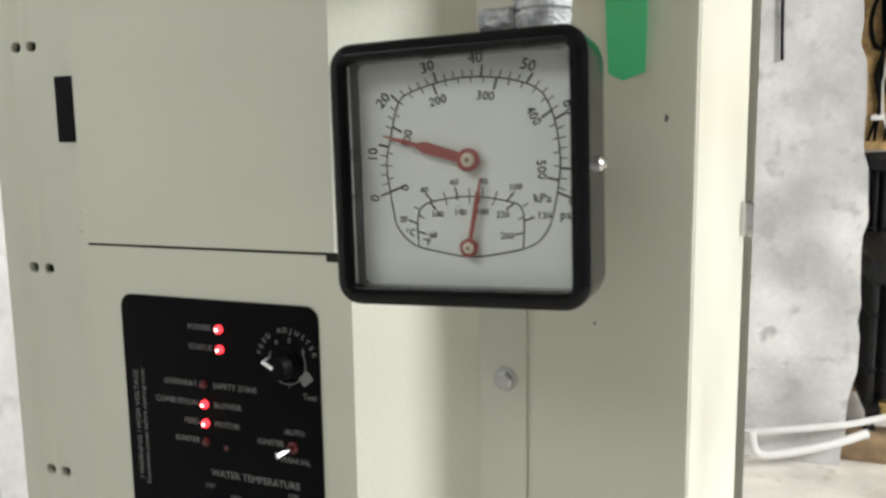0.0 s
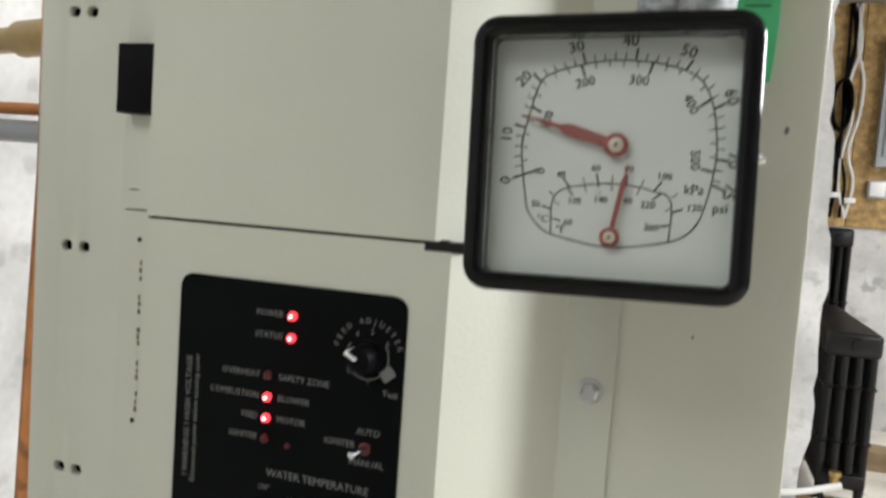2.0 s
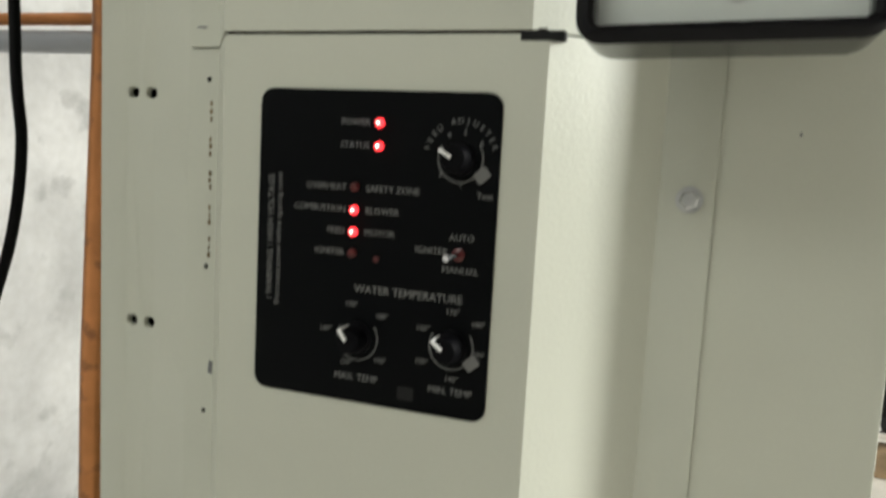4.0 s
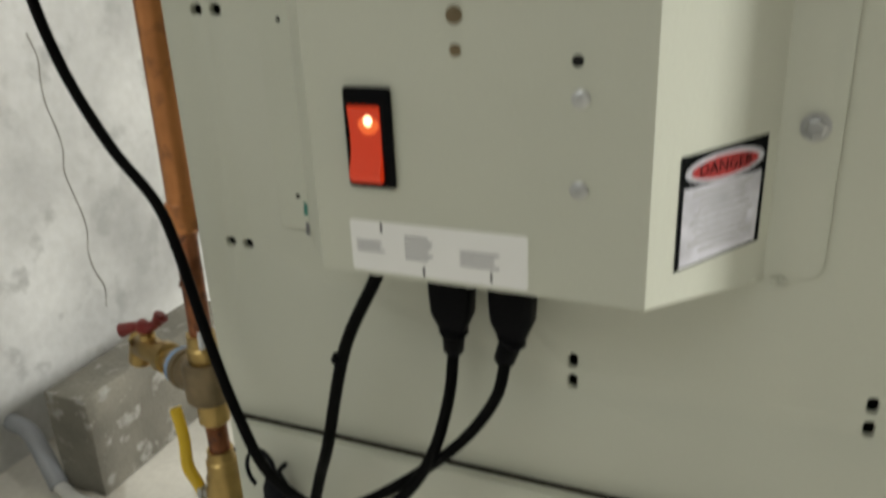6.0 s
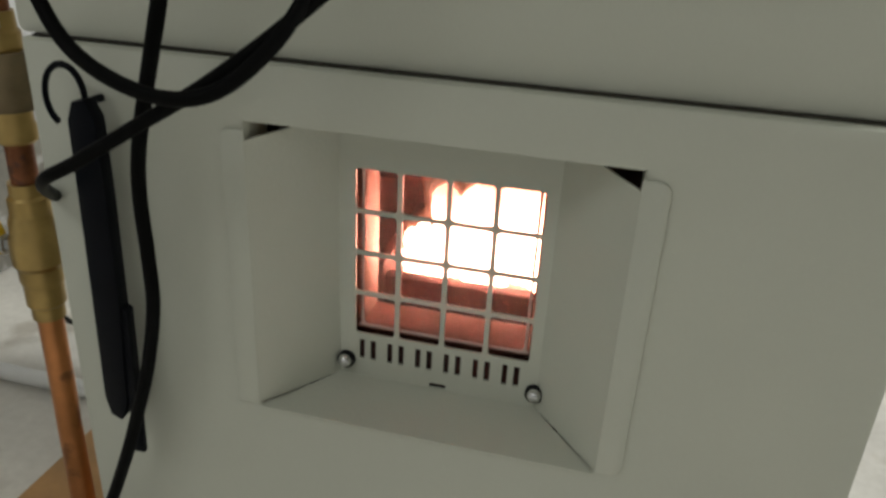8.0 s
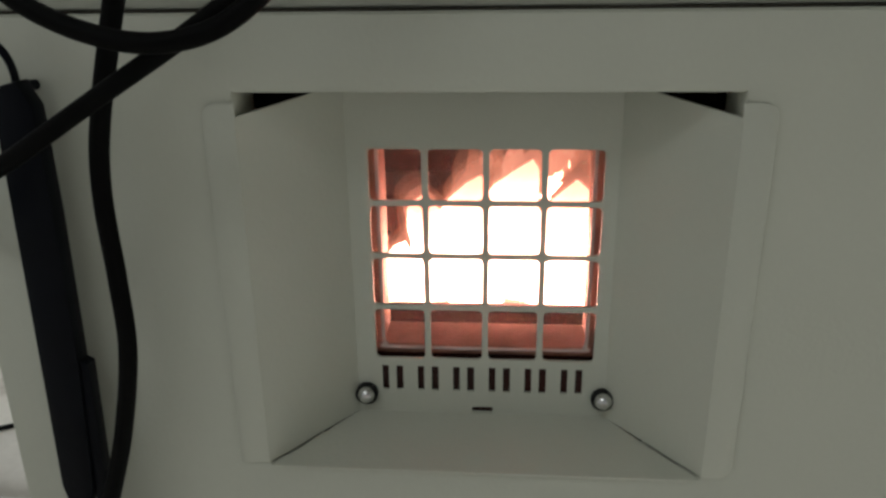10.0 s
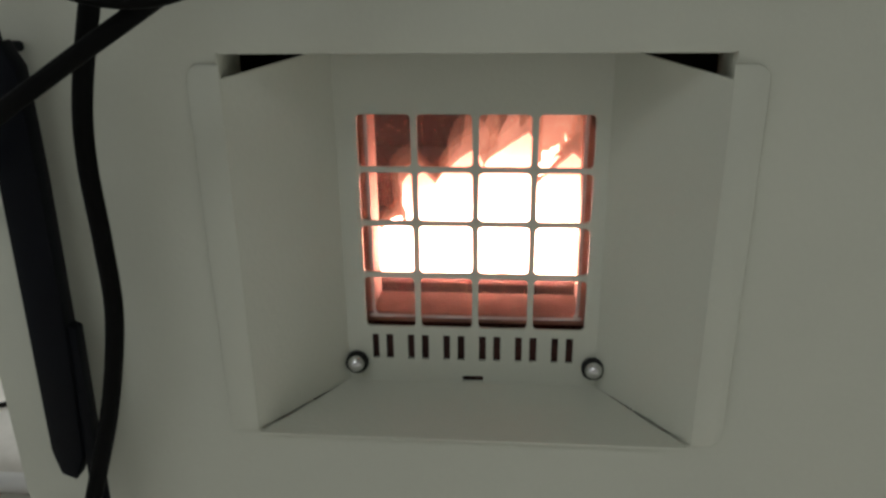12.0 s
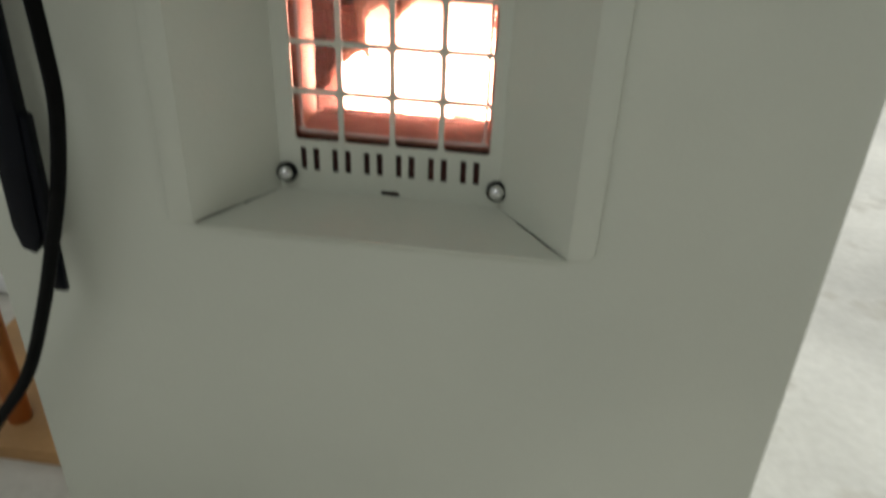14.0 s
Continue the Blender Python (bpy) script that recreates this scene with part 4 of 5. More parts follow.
# Celsius outside the small scale, Fahrenheit inside: foot on the line, slope away from it
for x, z, a, n, w in ((-0.0219, -0.0216, 160, 0.0044, 0.0007), (-0.0145, -0.0120, 132, 0.0046, 0.0007), (-0.0027, -0.0103, 105, 0.0044, 0.0007), (0.0085, -0.0105, 88, 0.0046, 0.0007), (0.0195, -0.0122, 50, 0.0046, 0.0007), (0.0268, -0.0209, 22, 0.0046, 0.0007),
                      (-0.0205, -0.0158, 148, 0.0030, 0.0004), (-0.0080, -0.0110, 116, 0.0032, 0.0004), (0.0027, -0.0103, 90, 0.0038, 0.0004), (0.0140, -0.0113, 68, 0.0034, 0.0004), (0.0262, -0.0150, 35, 0.0030, 0.0004),
                      (-0.0217, -0.0252, -15, 0.0044, 0.0007), (-0.0155, -0.0124, -52, 0.0042, 0.0007), (-0.0030, -0.0104, -80, 0.0030, 0.0007), (0.0076, -0.0104, -98, 0.0030, 0.0007), (0.0223, -0.0134, -142, 0.0042, 0.0007), (0.0267, -0.0257, -166, 0.0042, 0.0007),
                      (-0.0210, -0.0180, -32, 0.0030, 0.0004), (-0.0085, -0.0111, -70, 0.0030, 0.0004), (0.0027, -0.0103, -92, 0.0030, 0.0004), (0.0140, -0.0114, -114, 0.0032, 0.0004), (0.0266, -0.0190, -152, 0.0028, 0.0004)):
    merge(bm_t, mark((x, z), (x + n * math.cos(radians(a)), z + n * math.sin(radians(a))), w))
gpart("ticks", bm_t, INK, parent=gface)
for txt, x, z, size in (("20", -0.0286, -0.0198, 0.0038), ("40", -0.0184, -0.0071, 0.0038), ("60", -0.0042, -0.0040, 0.0038), ("80", 0.0091, -0.0040, 0.0038), ("100", 0.0231, -0.0067, 0.0040), ("120", 0.0352, -0.0187, 0.0040),
                        ("60", -0.0146, -0.0269, 0.0038), ("100", -0.0123, -0.0178, 0.0038), ("140", -0.0017, -0.0170, 0.0038), ("180", 0.0083, -0.0170, 0.0038), ("220", 0.0173, -0.0182, 0.0040), ("260", 0.0191, -0.0273, 0.0040), ("\u00b0C", -0.0253, -0.0259, 0.0044), ("\u00b0F", -0.0176, -0.0300, 0.0044)):
    gwords(txt, x, z, size)
for x, z in ((-0.0030, -0.0133), (0.0088, -0.0130)):
    gpart("dial_rivet", turned([(0, 0.0017), (0.0003, 0.0016), (0.0006, 0.0008)], (x, INKY, z), (0, -1, 0), 14), DIAL, "small dulled rivet in the dial card", gface)
NY = FD - 0.004


def needle(p, q, w, tail, step):
    """A flat needle: a broad shank to the step, then a thin tapering tip."""
    d = (Vector(q) - Vector(p)).normalized()
    n2 = Vector((-d.y, d.x))
    L = (Vector(q) - Vector(p)).length
    P = Vector(p)
    half = [(-tail, 0.8), (L * step * 0.92, 1.0), (L * step, 0.85), (L * (step + 0.05), 0.42), (L * (step + 0.22), 0.36), (L, 0.08)]
    pts = [P + d * a + n2 * w * b for a, b in half] + [P + d * a - n2 * w * b for a, b in half[::-1]]
    return prism([tuple(v) for v in pts], NY, NY + 0.0006)


C1, C2 = (0.0037, 0.0054), (0.0031, -0.0320)
gpart("needle", needle(C1, (-0.0356, 0.0172), 0.0025, 0.001, 0.54), RED_NEEDLE, "red pressure needle")
gpart("needle", needle(C2, (0.0089, -0.0028), 0.0011, 0.001, 0.80), RED_NEEDLE, "thin red temperature needle")
for c, r in ((C1, 0.0050), (C2, 0.0041)):
    gpart("hub", turned([(0, r), (0.0012, r), (0.0016, r * 0.8)], (c[0], NY + 0.001, c[1]), (0, -1, 0), 20), RED_NEEDLE, "red needle hub")
    gpart("hub_cap", turned([(0.0014, r * 0.62), (0.0022, r * 0.58), (0.0026, r * 0.3)], (c[0], NY + 0.001, c[1]), (0, -1, 0), 16), HUB_CAP, "small cream cap")
    gpart("pivot", turned([(0.0024, r * 0.2), (0.0030, r * 0.16)], (c[0], NY + 0.001, c[1]), (0, -1, 0), 10), BRASS_DULL, "tiny brass pivot")

# fittings above the gauge
fitting = empty("gauge_fitting", "galvanised nipple and brass tee above the gauge", "pipe fitting")
bm = turned([(-0.012, 0.0105), (-0.002, 0.0112), (0, 0.0116), (0.0030, 0.0119), (0.0036, 0.0108), (0.0042, 0.0108), (0.0048, 0.0120), (0.0095, 0.0121), (0.0105, 0.0112), (0.0115, 0.0117), (0.0125, 0.0105)], (-0.0225, -0.098, 1.2735), (0, 0, 1), 48)
for v in bm.verts:
    n = v.co - Vector((-0.0225, -0.098, v.co.z))
    v.co += n * (0.06 * noise.noise(v.co * 420) + 0.04 * noise.noise(v.co * 900))
part("nipple", bm, CRUST, fitting, "galvanised threaded nipple crusted with white sealant")
bm = box(-0.0490, -0.0330, -0.106, -0.088, 1.270, 1.2800, 0.003, 3)
bmesh.ops.subdivide_edges(bm, edges=bm.edges[:], cuts=3, use_grid_fill=True)
for v in bm.verts:
    v.co += 0.0010 * noise.noise_vector(v.co * 300)
part("adapter", bm, CRUST, fitting, "sealant-smeared galvanised adapter")
bm = turned([(0, 0.0125), (0.002, 0.0135), (0.005, 0.0145), (0.007, 0.0150)], (-0.0225, -0.098, 1.2845), (0, 0, 1), 20)
part("collar", bm, BRASS, fitting, "brass collar")
bm = turned([(0, 0.0215), (0.0015, 0.0235), (0.016, 0.0235), (0.018, 0.021)], (-0.0245, -0.092, 1.2905), (0, 0, 1), flats=6)
part("hex_nut", bm, BRASS, fitting, "large brass hexagon")
bm = tube([(-0.0245, -0.092, 1.306), (-0.0245, -0.092, 1.335), (-0.0245, -0.075, 1.348), (-0.0245, -0.004, 1.350)], 0.017, 18)
part("elbow", bm, BRASS, fitting, "brass elbow into the boiler")
for ob in fitting.children_recursive:
    ob.data.transform(Matrix.Translation((0.0000, 0.014, 0.0065)))
tag_ob = empty("hang_tag", "bent green card tag printed with small text", "tag")
bm = bmesh.new()
grid = []
for j in range(9):
    t = j / 8
    row = []
    for i in range(5):
        s = i / 4
        x = -0.014 + (0.023 - 0.004 * t) * s + 0.001 * t + 0.003 * math.sin(t * 2)
        y = -0.064 - 0.012 * math.sin(t * 3.0) + 0.006 * s * math.cos(t * 3)
        z = 1.350 - (0.088 - 0.006 * s) * t
        row.append(bm.verts.new((x, y, z)))
    grid.append(row)
for a, b in zip(grid, grid[1:]):
    for i in range(4):
        bm.faces.new((a[i], a[i + 1], b[i + 1], b[i]))
r = bmesh.ops.extrude_face_region(bm, geom=bm.faces[:])
for v in [g for g in r["geom"] if isinstance(g, bmesh.types.BMVert)]:
    v.co.y += 0.0004
card = part("card", bm, GREEN_TAG, tag_ob)
part("string", tube([(-0.002, -0.064, 1.349), (-0.012, -0.070, 1.357), (-0.0245, -0.075, 1.366)], 0.0006, 6), GREY_PRINT, tag_ob)
for i in range(7):
    z = 1.330 - i * 0.0045
    part("print_bar", box(-0.006, -0.006 + 0.012 * (0.7 + 0.3 * math.sin(i * 2.3)), -0.0785, -0.0782, z - 0.0005, z + 0.0004), INK, tag_ob)
for ob in tag_ob.children_recursive:
    ob.data.transform(Matrix.Translation((0.0005, 0.068, -0.0030)))

# ---- power leads ----


def plug(x, y, z, lead_pts, r, label, ribs=True):
    th = empty("power_cord", label, "power cord", "black power cords of the boiler")
    prof = [(0.002, 0.0128), (0.030, 0.0126), (0.040, 0.0105), (0.050, 0.0085)]
    bm = bmesh.new()
    rings = []
    for h, w in [(-0.002, 0.0130), (0.020, 0.0130), (0.034, 0.0122), (0.042, 0.0090), (0.046, 0.0072)]:
        pts = rounded(-w, w, -w * 0.72, w * 0.72, w * 0.35, 4)
        rings.append([bm.verts.new((x + p[0], y + p[1], z - h)) for p in pts])
    for a, b in zip(rings, rings[1:]):
        n = len(a)
        for k in range(n):
            bm.faces.new((a[k], a[(k + 1) % n], b[(k + 1) % n], b[k]))
    bm.faces.new(rings[0])
    bm.faces.new(rings[-1][::-1])
    part("plug", bm, BLACK_PLASTIC, th, "moulded black plug")
    bm = turned([(0, 0.0070), (0.003, 0.0092), (0.005, 0.0070), (0.018, 0.0064), (0.020, 0.0050)], (x, y, z - 0.044), (lead_pts[0][0] - x, lead_pts[0][1] - y, lead_pts[0][2] - (z - 0.044)), 14)
    part("strain_relief", bm, BLACK_PLASTIC, th, "moulded strain relief")
    part("lead", tube(lead_pts, r, 12), RUBBER, th, "black rubber-covered lead")
    return th


plug(-0.2450, -0.022, 0.704, [(-0.2475, -0.018, 0.640), (-0.2470, -0.030, 0.614), (-0.2500, -0.050, 0.588), (-0.2650, -0.062, 0.562), (-0.2920, -0.068, 0.541), (-0.3260, -0.068, 0.5385), (-0.3640, -0.064, 0.555), (-0.3900, -0.055, 0.590), (-0.4180, -0.040, 0.635), (-0.4400, -0.030, 0.690), (-0.4560, -0.026, 0.722),
      (-0.4830, -0.028, 0.757), (-0.5080, -0.030, 0.805), (-0.5195, -0.034, 0.860), (-0.5200, -0.038, 0.925), (-0.5050, -0.040, 0.985), (-0.4820, -0.040, 1.050), (-0.4730, -0.040, 1.108), (-0.4820, -0.036, 1.165), (-0.5200, 0.0, 1.30), (-0.6000, 0.10, 1.60), (-0.66, 0.14, 2.44)], 0.0037, "black power cord with a moulded plug, looping up the wall")
plug(-0.2080, -0.022, 0.704, [(-0.2120, -0.022, 0.648), (-0.2150, -0.034, 0.624), (-0.2330, -0.046, 0.597), (-0.2650, -0.054, 0.568), (-0.3000, -0.058, 0.542), (-0.3400, -0.061, 0.517), (-0.3720, -0.062, 0.497), (-0.3980, -0.056, 0.482), (-0.4300, -0.015, 0.455), (-0.4730, 0.060, 0.414), (-0.5950, 0.215, 0.318), (-0.700, 0.287, 0.255), (-0.785, 0.345, 0.17), (-0.83, 0.42, 0.05), (-0.82, 0.50, 0.006)], 0.0036, "black power cord with a moulded plug, passing behind the pipe")
cord = empty("power_cord", "thick black cord hanging straight from the control housing", "power cord", "black power cords of the boiler")
part("lead", tube([(-0.2800, -0.038, 0.708), (-0.2860, -0.040, 0.692), (-0.3080, -0.045, 0.645), (-0.3260, -0.047, 0.575), (-0.3400, -0.040, 0.541), (-0.3520, -0.0375, 0.502), (-0.3555, -0.0375, 0.474), (-0.3550, -0.0375, 0.438), (-0.3558, -0.0375, 0.405), (-0.3640, -0.0375, 0.365), (-0.3750, -0.0375, 0.330), (-0.3930, -0.0375, 0.280), (-0.4170, -0.0375, 0.226), (-0.4520, -0.036, 0.178), (-0.5100, -0.02, 0.10), (-0.60, 0.02, 0.012), (-0.78, 0.05, 0.012)], 0.0040, 14), RUBBER, cord)
part("cable_tie", tube([(-0.3110, -0.045, 0.640), (-0.3125, -0.0455, 0.636)], 0.0054, 12, False), BLACK_PLASTIC, cord)

# poker hanging on the door
poker = empty("scraper_tool", "black steel scraper with a wire ring, hung on the fire door", "scraper")
bm = prism([(-0.3935, 0.512), (-0.3890, 0.522), (-0.3790, 0.524), (-0.3720, 0.514), (-0.3700, 0.470), (-0.3690, 0.400), (-0.3720, 0.335), (-0.3790, 0.322), (-0.3880, 0.325), (-0.3920, 0.338), (-0.3925, 0.420)], -0.0500, -0.0400, 0.0015)
part("blade", bm, BLACK_STEEL, poker, "flat blackened steel bar")
part("cheek", prism([(-0.3720, 0.404), (-0.3645, 0.401), (-0.3645, 0.335), (-0.3720, 0.328)], -0.0480, -0.0410, 0.001), BLACK_STEEL, poker)
part("tip", box(-0.3740, -0.3640, -0.0460, -0.0420, 0.296, 0.330, 0.001), BLACK_STEEL, poker)
part("ring", tube([(-0.3985 + 0.0155 * math.cos(a), -0.0440, 0.5230 + 0.0165 * math.sin(a)) for a in [radians(-60 + 300 * k / 14) for k in range(15)]], 0.0019, 8), BLACK_STEEL, poker, "black wire ring")
part("hanger", tube([(-0.384, -0.044, 0.520), (-0.384, -0.036, 0.5205), (-0.384, -0.0285, 0.5200)], 0.0022, 8), BLACK_STEEL, poker)

for ob in poker.children:
    ob.data.transform(Matrix(((0.78, 0, 0.035, -0.1101), (0, 1, 0, 0.0190), (0, 0, 1.03, -0.0200), (0, 0, 0, 1))))

# ---- return pipe with valves ----
PX, PY = -0.4900, 0.035
PIPE_FIT = Matrix.Translation((-0.08, -0.395, 0.715)) @ Matrix.Scale(1.20, 4) @ Matrix.Translation((0.08, 0.395, -0.715))
pipe = empty("copper_pipe", "vertical copper heating pipe with brass valve and bronze tee", "pipe")
part("upper_pipe", tube([(PX + 0.014, PY, 2.155), (PX + 0.014, PY, 1.12), (PX + 0.007, PY, 0.97), (PX + 0.003, PY, 0.88), (PX, PY, 0.664)], 0.0102, 18, False), COPPER, pipe)
bm = turned([(0, 0.0110), (0.002, 0.0126), (0.022, 0.0126), (0.024, 0.0112)], (PX - 0.0005, PY, 0.650), (0, 0, 1), 18)
part("coupling", bm, COPPER, pipe, "soldered copper coupling")
bm = tube([(PX - 0.001, PY, 0.654), (PX - 0.002, PY, 0.580), (PX - 0.003, PY, 0.555)], 0.0110, 16)
for k in range(9):
    turned([(0, 0.0005), (0.002, 0.0028), (0.006, 0.0006)], (PX - 0.003 + 0.011 * math.cos(k * 2.2), PY + 0.011 * math.sin(k * 2.2), 0.585 + 0.010 * k), (0, 0, 1), 7, bm=bm)
part("stub", bm, COPPER_DARK, pipe, "heat-stained copper stub with solder drips")


def stack(name, z0, profile, mat, label, flats=0, dx=0.0):
    return part(name, turned(profile, (PX - 0.003 + dx * 0.15, PY, z0), (0, 0, 1), 20, flats=flats), mat, pipe, label)


stack("adapter", 0.535, [(0, 0.0150), (0.004, 0.0165), (0.014, 0.0165), (0.016, 0.0145), (0.027, 0.0140)], BRASS, "brass threaded adapter")
part("thread_tape", tube([(PX + 0.006, PY - 0.010, 0.567), (PX + 0.007, PY - 0.012, 0.553)], 0.003, 8, False), TAPE, pipe, "white thread tape")
bm = turned([(0, 0.0175), (0.003, 0.0195), (0.034, 0.0195), (0.037, 0.0175)], (PX - 0.0035, PY, 0.5005), (0, 0, 1), 20)
b_dir = Vector((-0.150, 0.062, -0.018)).normalized()
b0 = Vector((PX - 0.0035, PY, 0.519))
turned([(0, 0.0165), (0.030, 0.0165), (0.031, 0.0185), (0.038, 0.0185)], b0, b_dir, 20, bm=bm)
part("tee", bm, BRASS_DULL, pipe, "dull bronze tee")
part("sealant", turned([(0.037, 0.0172), (0.040, 0.0178), (0.047, 0.0170)], b0, b_dir, 18), BLUE_TAPE, pipe, "blue thread sealant")
drain = turned([(0.045, 0.0115), (0.070, 0.0112), (0.071, 0.0145), (0.083, 0.0145), (0.084, 0.0110), (0.105, 0.0120), (0.130, 0.0125), (0.134, 0.0100)], b0, b_dir, 16)
turned([(0, 0.0125), (0.012, 0.0115), (0.026, 0.0115), (0.027, 0.0100)], b0 + b_dir * 0.128 + Vector((0, 0, 0.006)), Vector((-0.4, 0.1, -1)), 14, bm=drain)
dv = part("drain_valve", drain, BRASS, pipe, "brass boiler drain")
turn_base = b0 + b_dir * 0.114 + Vector((0, 0, 0.008))
bm = turned([(0, 0.0075), (0.008, 0.0070), (0.009, 0.0050), (0.013, 0.0050)], turn_base, (0, 0, 1), 12)
part("stem", bm, BRASS, dv)
hb = turn_base + Vector((0, 0, 0.013))
bm = tube([hb + Vector((-0.026, -0.005, -0.004)), hb + Vector((-0.012, 0.0, 0.0)), hb, hb + Vector((0.010, 0.003, 0.005)), hb + Vector((0.017, 0.004, 0.013))], [0.0072, 0.0046, 0.0062, 0.0046, 0.0072], 12)
for a in range(3):
    turned([(-0.004, 0.0035), (-0.002, 0.0052), (0.002, 0.0052), (0.004, 0.0035)], hb + Vector((-0.022 + 0.019 * a, -0.004 + 0.004 * a, -0.004 + 0.008 * a)), (0.2, 0.1, 1), 10, bm=bm)
part("handle", bm, RED_PAINT, dv, "red painted cross handle")
stack("adapter", 0.4775, [(0, 0.0140), (0.002, 0.0160), (0.012, 0.0160), (0.014, 0.0150), (0.024, 0.0150)], BRASS, "brass threaded adapter", dx=-0.0015)
stack("mid_pipe", 0.448, [(0, 0.0110), (0.031, 0.0110)], COPPER_DARK, "heat-stained copper", dx=-0.003)
stack("adapter", 0.4265, [(0, 0.0165), (0.012, 0.0165), (0.014, 0.0140), (0.023, 0.0138)], BRASS, "brass adapter", dx=-0.0055)
valve = stack("ball_valve", 0.372, [(0, 0.0165), (0.006, 0.0185), (0.014, 0.0185), (0.018, 0.0215), (0.036, 0.0215), (0.040, 0.0190), (0.050, 0.0185), (0.055, 0.0160)], BRASS, "brass ball valve body", dx=-0.0085)
stack("adapter", 0.345, [(0, 0.0138), (0.010, 0.0140), (0.012, 0.0165), (0.028, 0.0165)], BRASS, "brass adapter", dx=-0.011)
part("lower_pipe", tube([(PX - 0.0045, PY, 0.348), (PX - 0.005, PY, 0.28), (PX - 0.006, PY, 0.2350), (PX - 0.006, PY, 0.1345)], 0.0110, 18), COPPER, pipe)
vx = PX - 0.0045
part("lever_stem", turned([(0, 0.0065), (0.010, 0.0065), (0.011, 0.0085), (0.016, 0.0080)], (vx - 0.014, PY - 0.004, 0.402), (-1, -0.25, 0), flats=6), GALV, valve, "zinc lever nut")
bm = tube([(vx - 0.026, PY - 0.008, 0.396), (vx - 0.030, PY - 0.009, 0.412), (vx - 0.036, PY - 0.012, 0.430), (vx - 0.034, PY - 0.012, 0.460), (vx - 0.036, PY - 0.014, 0.490)], [0.0050, 0.0062, 0.0065, 0.0060, 0.0062], 10, squash=0.55)
part("lever", bm, YELLOW, valve, "yellow vinyl-covered lever")

SLIM = Matrix.Translation((PX - 0.003, PY, 0)) @ Matrix.Diagonal((0.82, 0.82, 1, 1)) @ Matrix.Translation((0.003 - PX, -PY, 0))
for ob in pipe.children_recursive:
    if ob.name.split(".")[0] in ("adapter", "mid_pipe", "ball_valve", "lower_pipe", "lever", "lever_stem", "stub", "thread_tape"):
        ob.data.transform(SLIM)
    ob.data.transform(PIPE_FIT)

# horizontal pipes behind
for z, r, mat, nm, lab in ((1.270, 0.0085, COPPER, "copper_pipe", "thin copper pipe running along behind the boiler"), (1.240, 0.0150, GREY_PVC, "grey_conduit", "grey plastic conduit running along behind the boiler")):
    thing(nm, tube([(-1.33, 0.40, z + 0.006), (-0.55, 0.40, z), (-0.46, 0.41, z)], r, 14, False), mat, lab, "pipe")
bm = turned([(0, 0.020), (0.05, 0.020), (0.052, 0.028), (0.085, 0.028), (0.090, 0.022), (0.20, 0.022), (0.21, 0.016), (0.30, 0.016)], (-0.62, 0.28, 1.350), (-1, 0.25, 0), 18)
tube([(-0.64, 0.285, 1.350), (-0.55, 0.265, 1.350), (-0.44, 0.26, 1.350)], 0.014, 14, False, bm)
thing("brass_union", bm, BRASS, "brass union on a pipe beside the boiler", "pipe fitting")

# a hairline crack in the west wall's whitewash
rng = random.Random(31)
crack = [(-1.3295, 0.625 + 0.008 * math.sin(k * 1.7) + rng.uniform(-0.004, 0.004) + 0.003 * k, 0.76 - 0.043 * k) for k in range(14)]
part("crack", tube(crack, 0.0013, 6), BLOCK, wall_west)

# ---- clutter on the floor ----
bm = box(-0.092, 0.0, 0.0, 0.394, 0.0, 0.194, 0.004)
bmesh.ops.subdivide_edges(bm, edges=bm.edges[:], cuts=2, use_grid_fill=True)
for v in bm.verts:
    v.co += 0.0025 * noise.noise_vector(v.co * 30)
bm.transform(pose(-1.088, 0.372, 0.002, 0, 0, 2))
thing("concrete_block", bm, BLOCK, "rough grey solid concrete block lying on the floor", "block")
thing("plastic_pipe", tube([(-1.175, 0.352, 0.016), (-1.10, 0.338, 0.0115), (-0.95, 0.336, 0.0115), (-0.80, 0.334, 0.0115), (-0.62, 0.335, 0.0115), (-0.50, 0.36, 0.0115)], 0.0112, 12), PEX, "white plastic pipe lying on the floor by the wall", "pipe")
thing("conduit_elbow", tube([(-1.33, 0.40, 0.085), (-1.275, 0.392, 0.080), (-1.225, 0.372, 0.058), (-1.175, 0.352, 0.0165)], 0.0160, 14), GREY_PVC, "grey plastic conduit elbow coming out of the wall", "pipe")
bm = box(-0.68, -0.452, 0.085, 0.300, 0.0, 0.018, 0.002)
thing("plywood_offcut", bm, PLY, "orange-brown plywood offcut lying on the floor", "offcut")

# ---- beyond the boiler ----
rad_group = "black radiators beyond the wall"


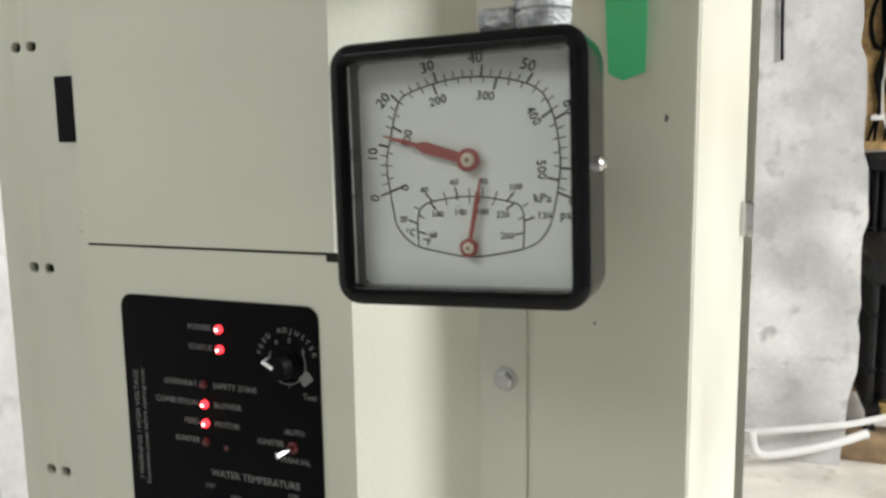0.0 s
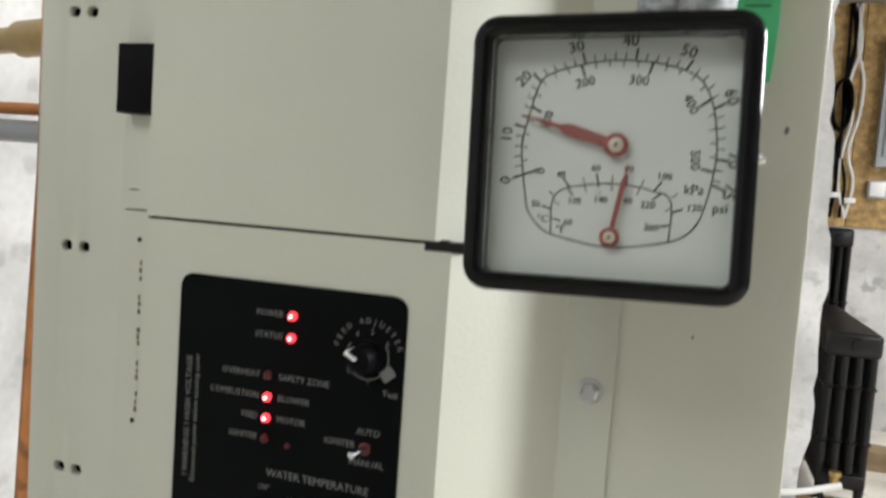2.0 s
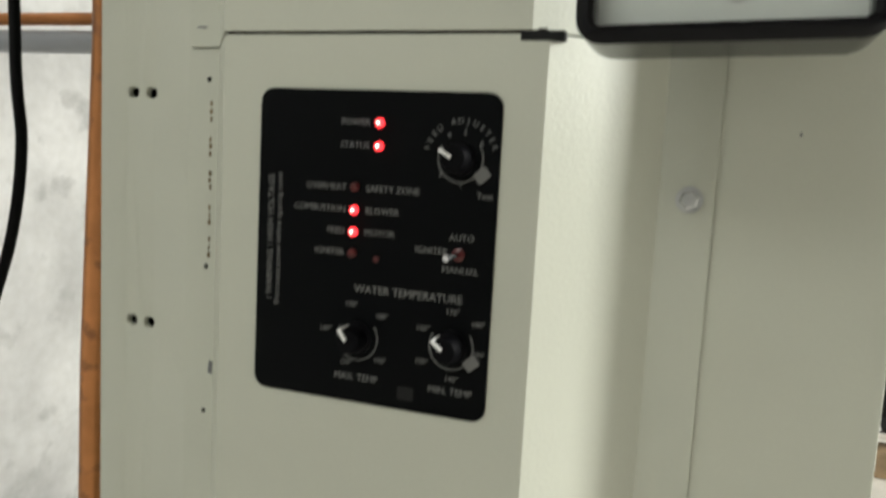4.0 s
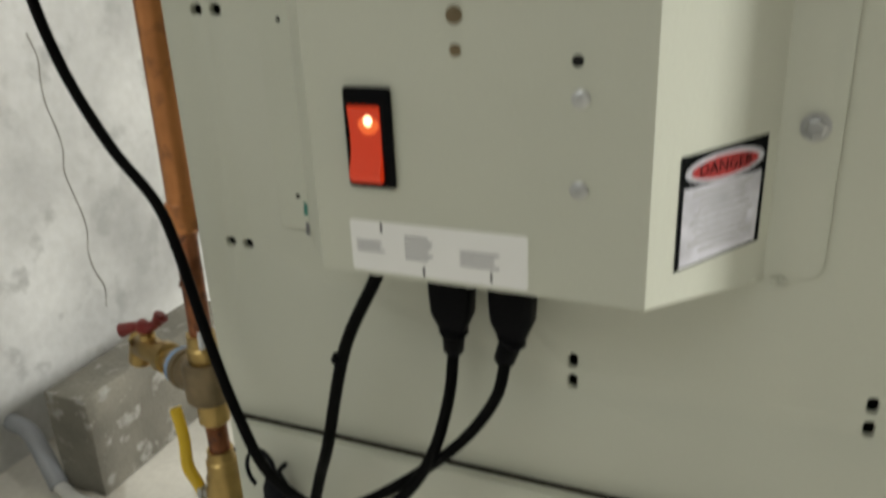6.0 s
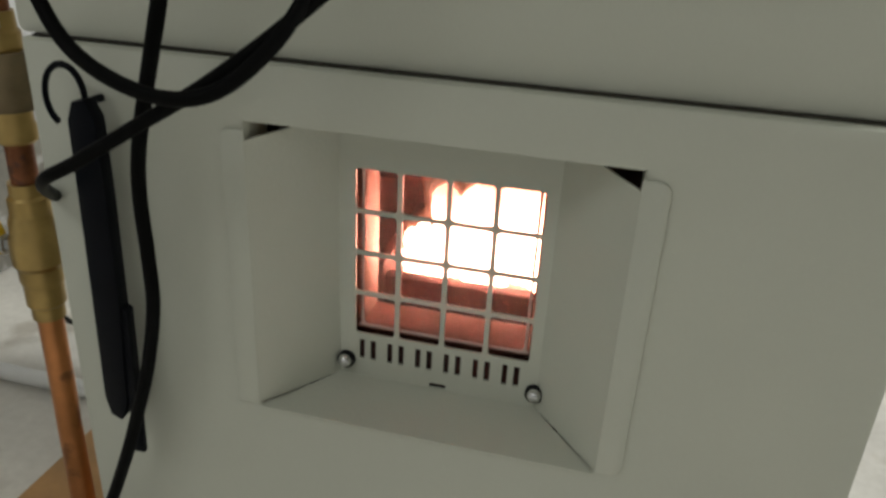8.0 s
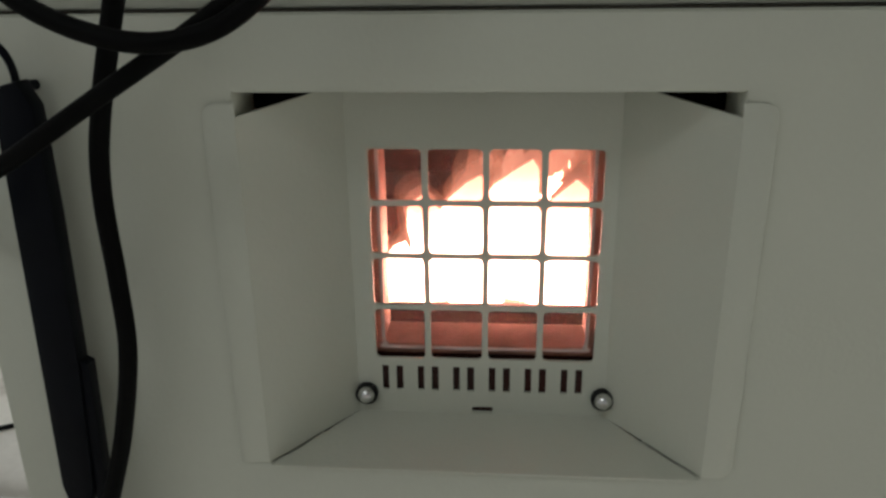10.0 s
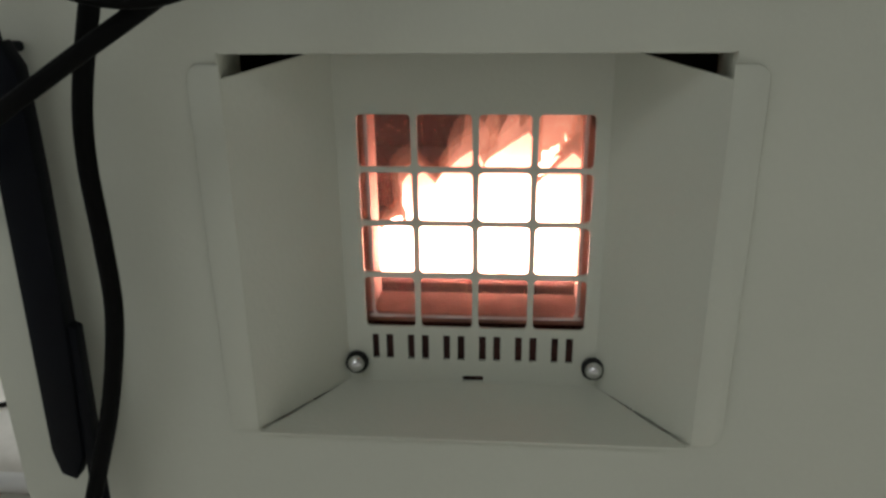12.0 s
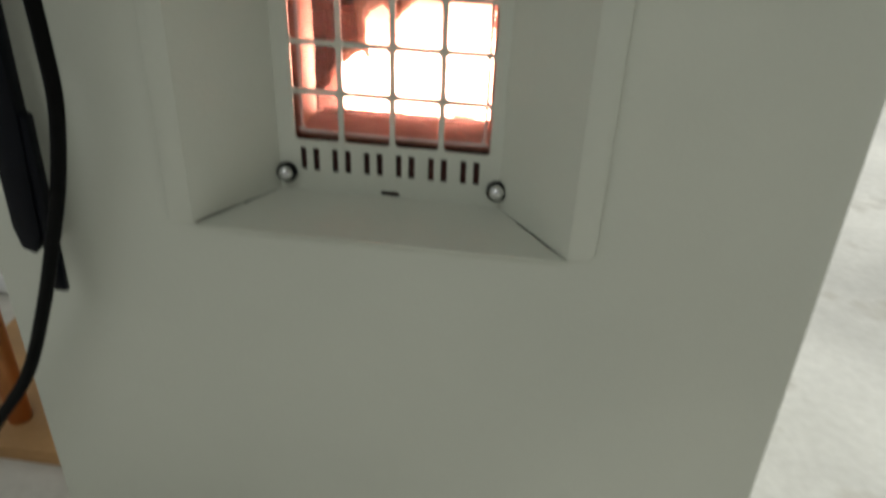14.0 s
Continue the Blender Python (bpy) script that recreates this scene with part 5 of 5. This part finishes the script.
def radiator(name_label, x0, x1, y0, z0, height, sections, pitch):
    th = empty("radiator", name_label, "radiator", rad_group)
    w = x1 - x0
    cols = 4
    first = None
    for k in range(sections):
        y = y0 + k * pitch
        bm = bmesh.new()
        for c in range(cols):
            cx = x0 + w * (0.12 + 0.76 * c / (cols - 1))
            tube([(cx, y, z0 + 0.07), (cx, y, z0 + height - 0.08)], 0.0155, 8, False, bm)
            for f in (0.34, 0.66):
                turned([(0, 0.016), (0.010, 0.024), (0.020, 0.016)], (cx, y, z0 + height * f), (0, 0, 1), 8, bm=bm)
        box(x0, x1, y - pitch * 0.47, y + pitch * 0.47, z0 + height - 0.10, z0 + height, 0.020, 3, bm)
        box(x0 + 0.01, x1 - 0.01, y - pitch * 0.45, y + pitch * 0.45, z0 + 0.05, z0 + 0.115, 0.018, 2, bm)
        if k in (0, sections - 1):
            for cx in (x0 + 0.03, x1 - 0.03):
                turned([(0, 0.026), (0.02, 0.017), (0.07, 0.020)], (cx, y, z0), (0, 0, 1), 8, bm=bm)
        part("section", bm, IRON, th)
    part("plug", turned([(0, 0.030), (0.010, 0.030), (0.012, 0.020)], ((x0 + x1) / 2 + 0.02, y0 - pitch * 0.47, z0 + height - 0.05), (0, -1, 0), 14), IRON, th)
    return th


near = radiator("black cast-iron column radiator standing on a timber beam", 0.505, 0.705, 2.93, 0.10, 0.675, 18, 0.058)
far_rad = radiator("tall black cast-iron radiator behind the first one", 0.600, 0.760, 4.06, 0.0, 1.165, 6, 0.058)
thing("timber_beam", box(0.40, 1.30, 2.82, 2.98, 0.0, 0.098, 0.006), WOOD, "rough timber beam under the radiators", "timber")
thing("timber_beam", box(0.45, 1.30, 3.75, 3.90, 0.0, 0.098, 0.006), WOOD, "rough timber beam under the radiators", "timber")
rv = empty("radiator_valve", "brass radiator valve joined to white plastic pipe", "valve")
part("body", turned([(0, 0.016), (0.03, 0.018), (0.034, 0.024), (0.05, 0.022)], (0.575, 2.86, 0.185), (0, 0, 1), 14), BRASS, rv)
part("nut", turned([(0, 0.020), (0.02, 0.020)], (0.575, 2.87, 0.215), (0, 1, 0), flats=6), BRASS, rv)
thing("plastic_pipe", tube([(0.570, 2.70, 0.232), (0.40, 2.66, 0.190), (0.10, 2.62, 0.140), (0.02, 2.60, 0.128)], 0.0125, 12), PEX, "white plastic pipe to the radiator valve", "pipe")
thing("plastic_pipe", tube([(0.50, 2.72, 0.150), (0.36, 2.64, 0.115), (0.18, 2.58, 0.078), (0.120, 2.57, 0.085), (0.100, 2.58, 0.16)], 0.0160, 12), PEX, "white plastic pipe with an elbow beside the wall", "pipe")
thing("hanging_cord", tube([(0.148, 2.735, 2.40), (0.150, 2.735, 1.75), (0.156, 2.735, 1.52)], 0.006, 8), BLACK_PLASTIC, "thin black cord hanging on the wall", "cord")
latch = thing("side_latch", box(0.0525, 0.0640, 0.312, 0.330, 1.148, 1.178, 0.002), CHROME, "small bright latch on the boiler side", "latch")
latch.parent = boiler
del latch["category"], latch["label"]
osb_wall = empty("wall_boards", "strand board sheets over the far concrete wall", "wall board", kind="structure")
for x0, x1 in ((-1.05, 0.795), (0.800, 2.02), (2.025, 4.0)):
    part("board", box(x0, x1, 4.585, 4.80, 1.172, 2.45, 0.002), OSB, osb_wall)
pbx = empty("electrical_panel", "grey steel electrical panel on the strand board", "electrical panel")
part("case", box(0.905, 1.28, 4.50, 4.585, 1.52, 2.25, 0.006), PANEL_GREY, pbx)
part("door", box(0.935, 1.25, 4.485, 4.50, 1.58, 2.18, 0.004), PANEL_GREY, pbx)
obx = empty("outlet_box", "small grey outlet box below the panel", "outlet box")
part("box", box(0.885, 0.985, 4.535, 4.585, 1.345, 1.445, 0.006), PANEL_GREY, obx)
part("cover", box(0.895, 0.975, 4.528, 4.535, 1.355, 1.435, 0.003), STICKER, obx)
rng = random.Random(5)
for k in range(5):
    x = 0.70 + 0.02 * k
    pts = [(x + rng.uniform(-0.03, 0.03), 4.55, z) for z in (2.44, 2.2, 2.0, 1.8, 1.6, 1.42, 1.22)]
    thing("wall_cable", tube(pts, 0.009, 8), RUBBER if k < 3 else PEX, "black cable hanging down the strand board" if k < 3 else "white cable hanging down the strand board", "cable", "cables on the far wall")
thing("cable_coil", tube([(0.70 + 0.05 * math.cos(a), 4.53 - 0.003 * a, 1.86 + 0.14 * math.sin(a)) for a in [k * 0.5 for k in range(50)]], 0.010, 8), RUBBER, "black cable coiled on the strand board", "cable")
for x in (0.71, 0.80):
    thing("cable_clip", box(x - 0.03, x + 0.03, 4.53, 4.57, 1.335 - (x - 0.71) * 0.3, 1.365 - (x - 0.71) * 0.3, 0.004), STICKER, "white plastic cable connector", "connector")

# scuffs on the paint
for x, y, z, w, h in ((0.0195, -0.0006, 1.2420, 0.0012, 0.0022), (-0.3640, -0.0034, 1.1880, 0.0050, 0.0007), (-0.0150, -0.0006, 1.1350, 0.0008, 0.0012)):
    part("scuff", prism([(x - w, z - h * 0.4), (x + w * 0.3, z - h), (x + w, z + h * 0.3), (x - w * 0.2, z + h)], y, y + 0.0004), GREY_PRINT, boiler, "small scuff in the paint")
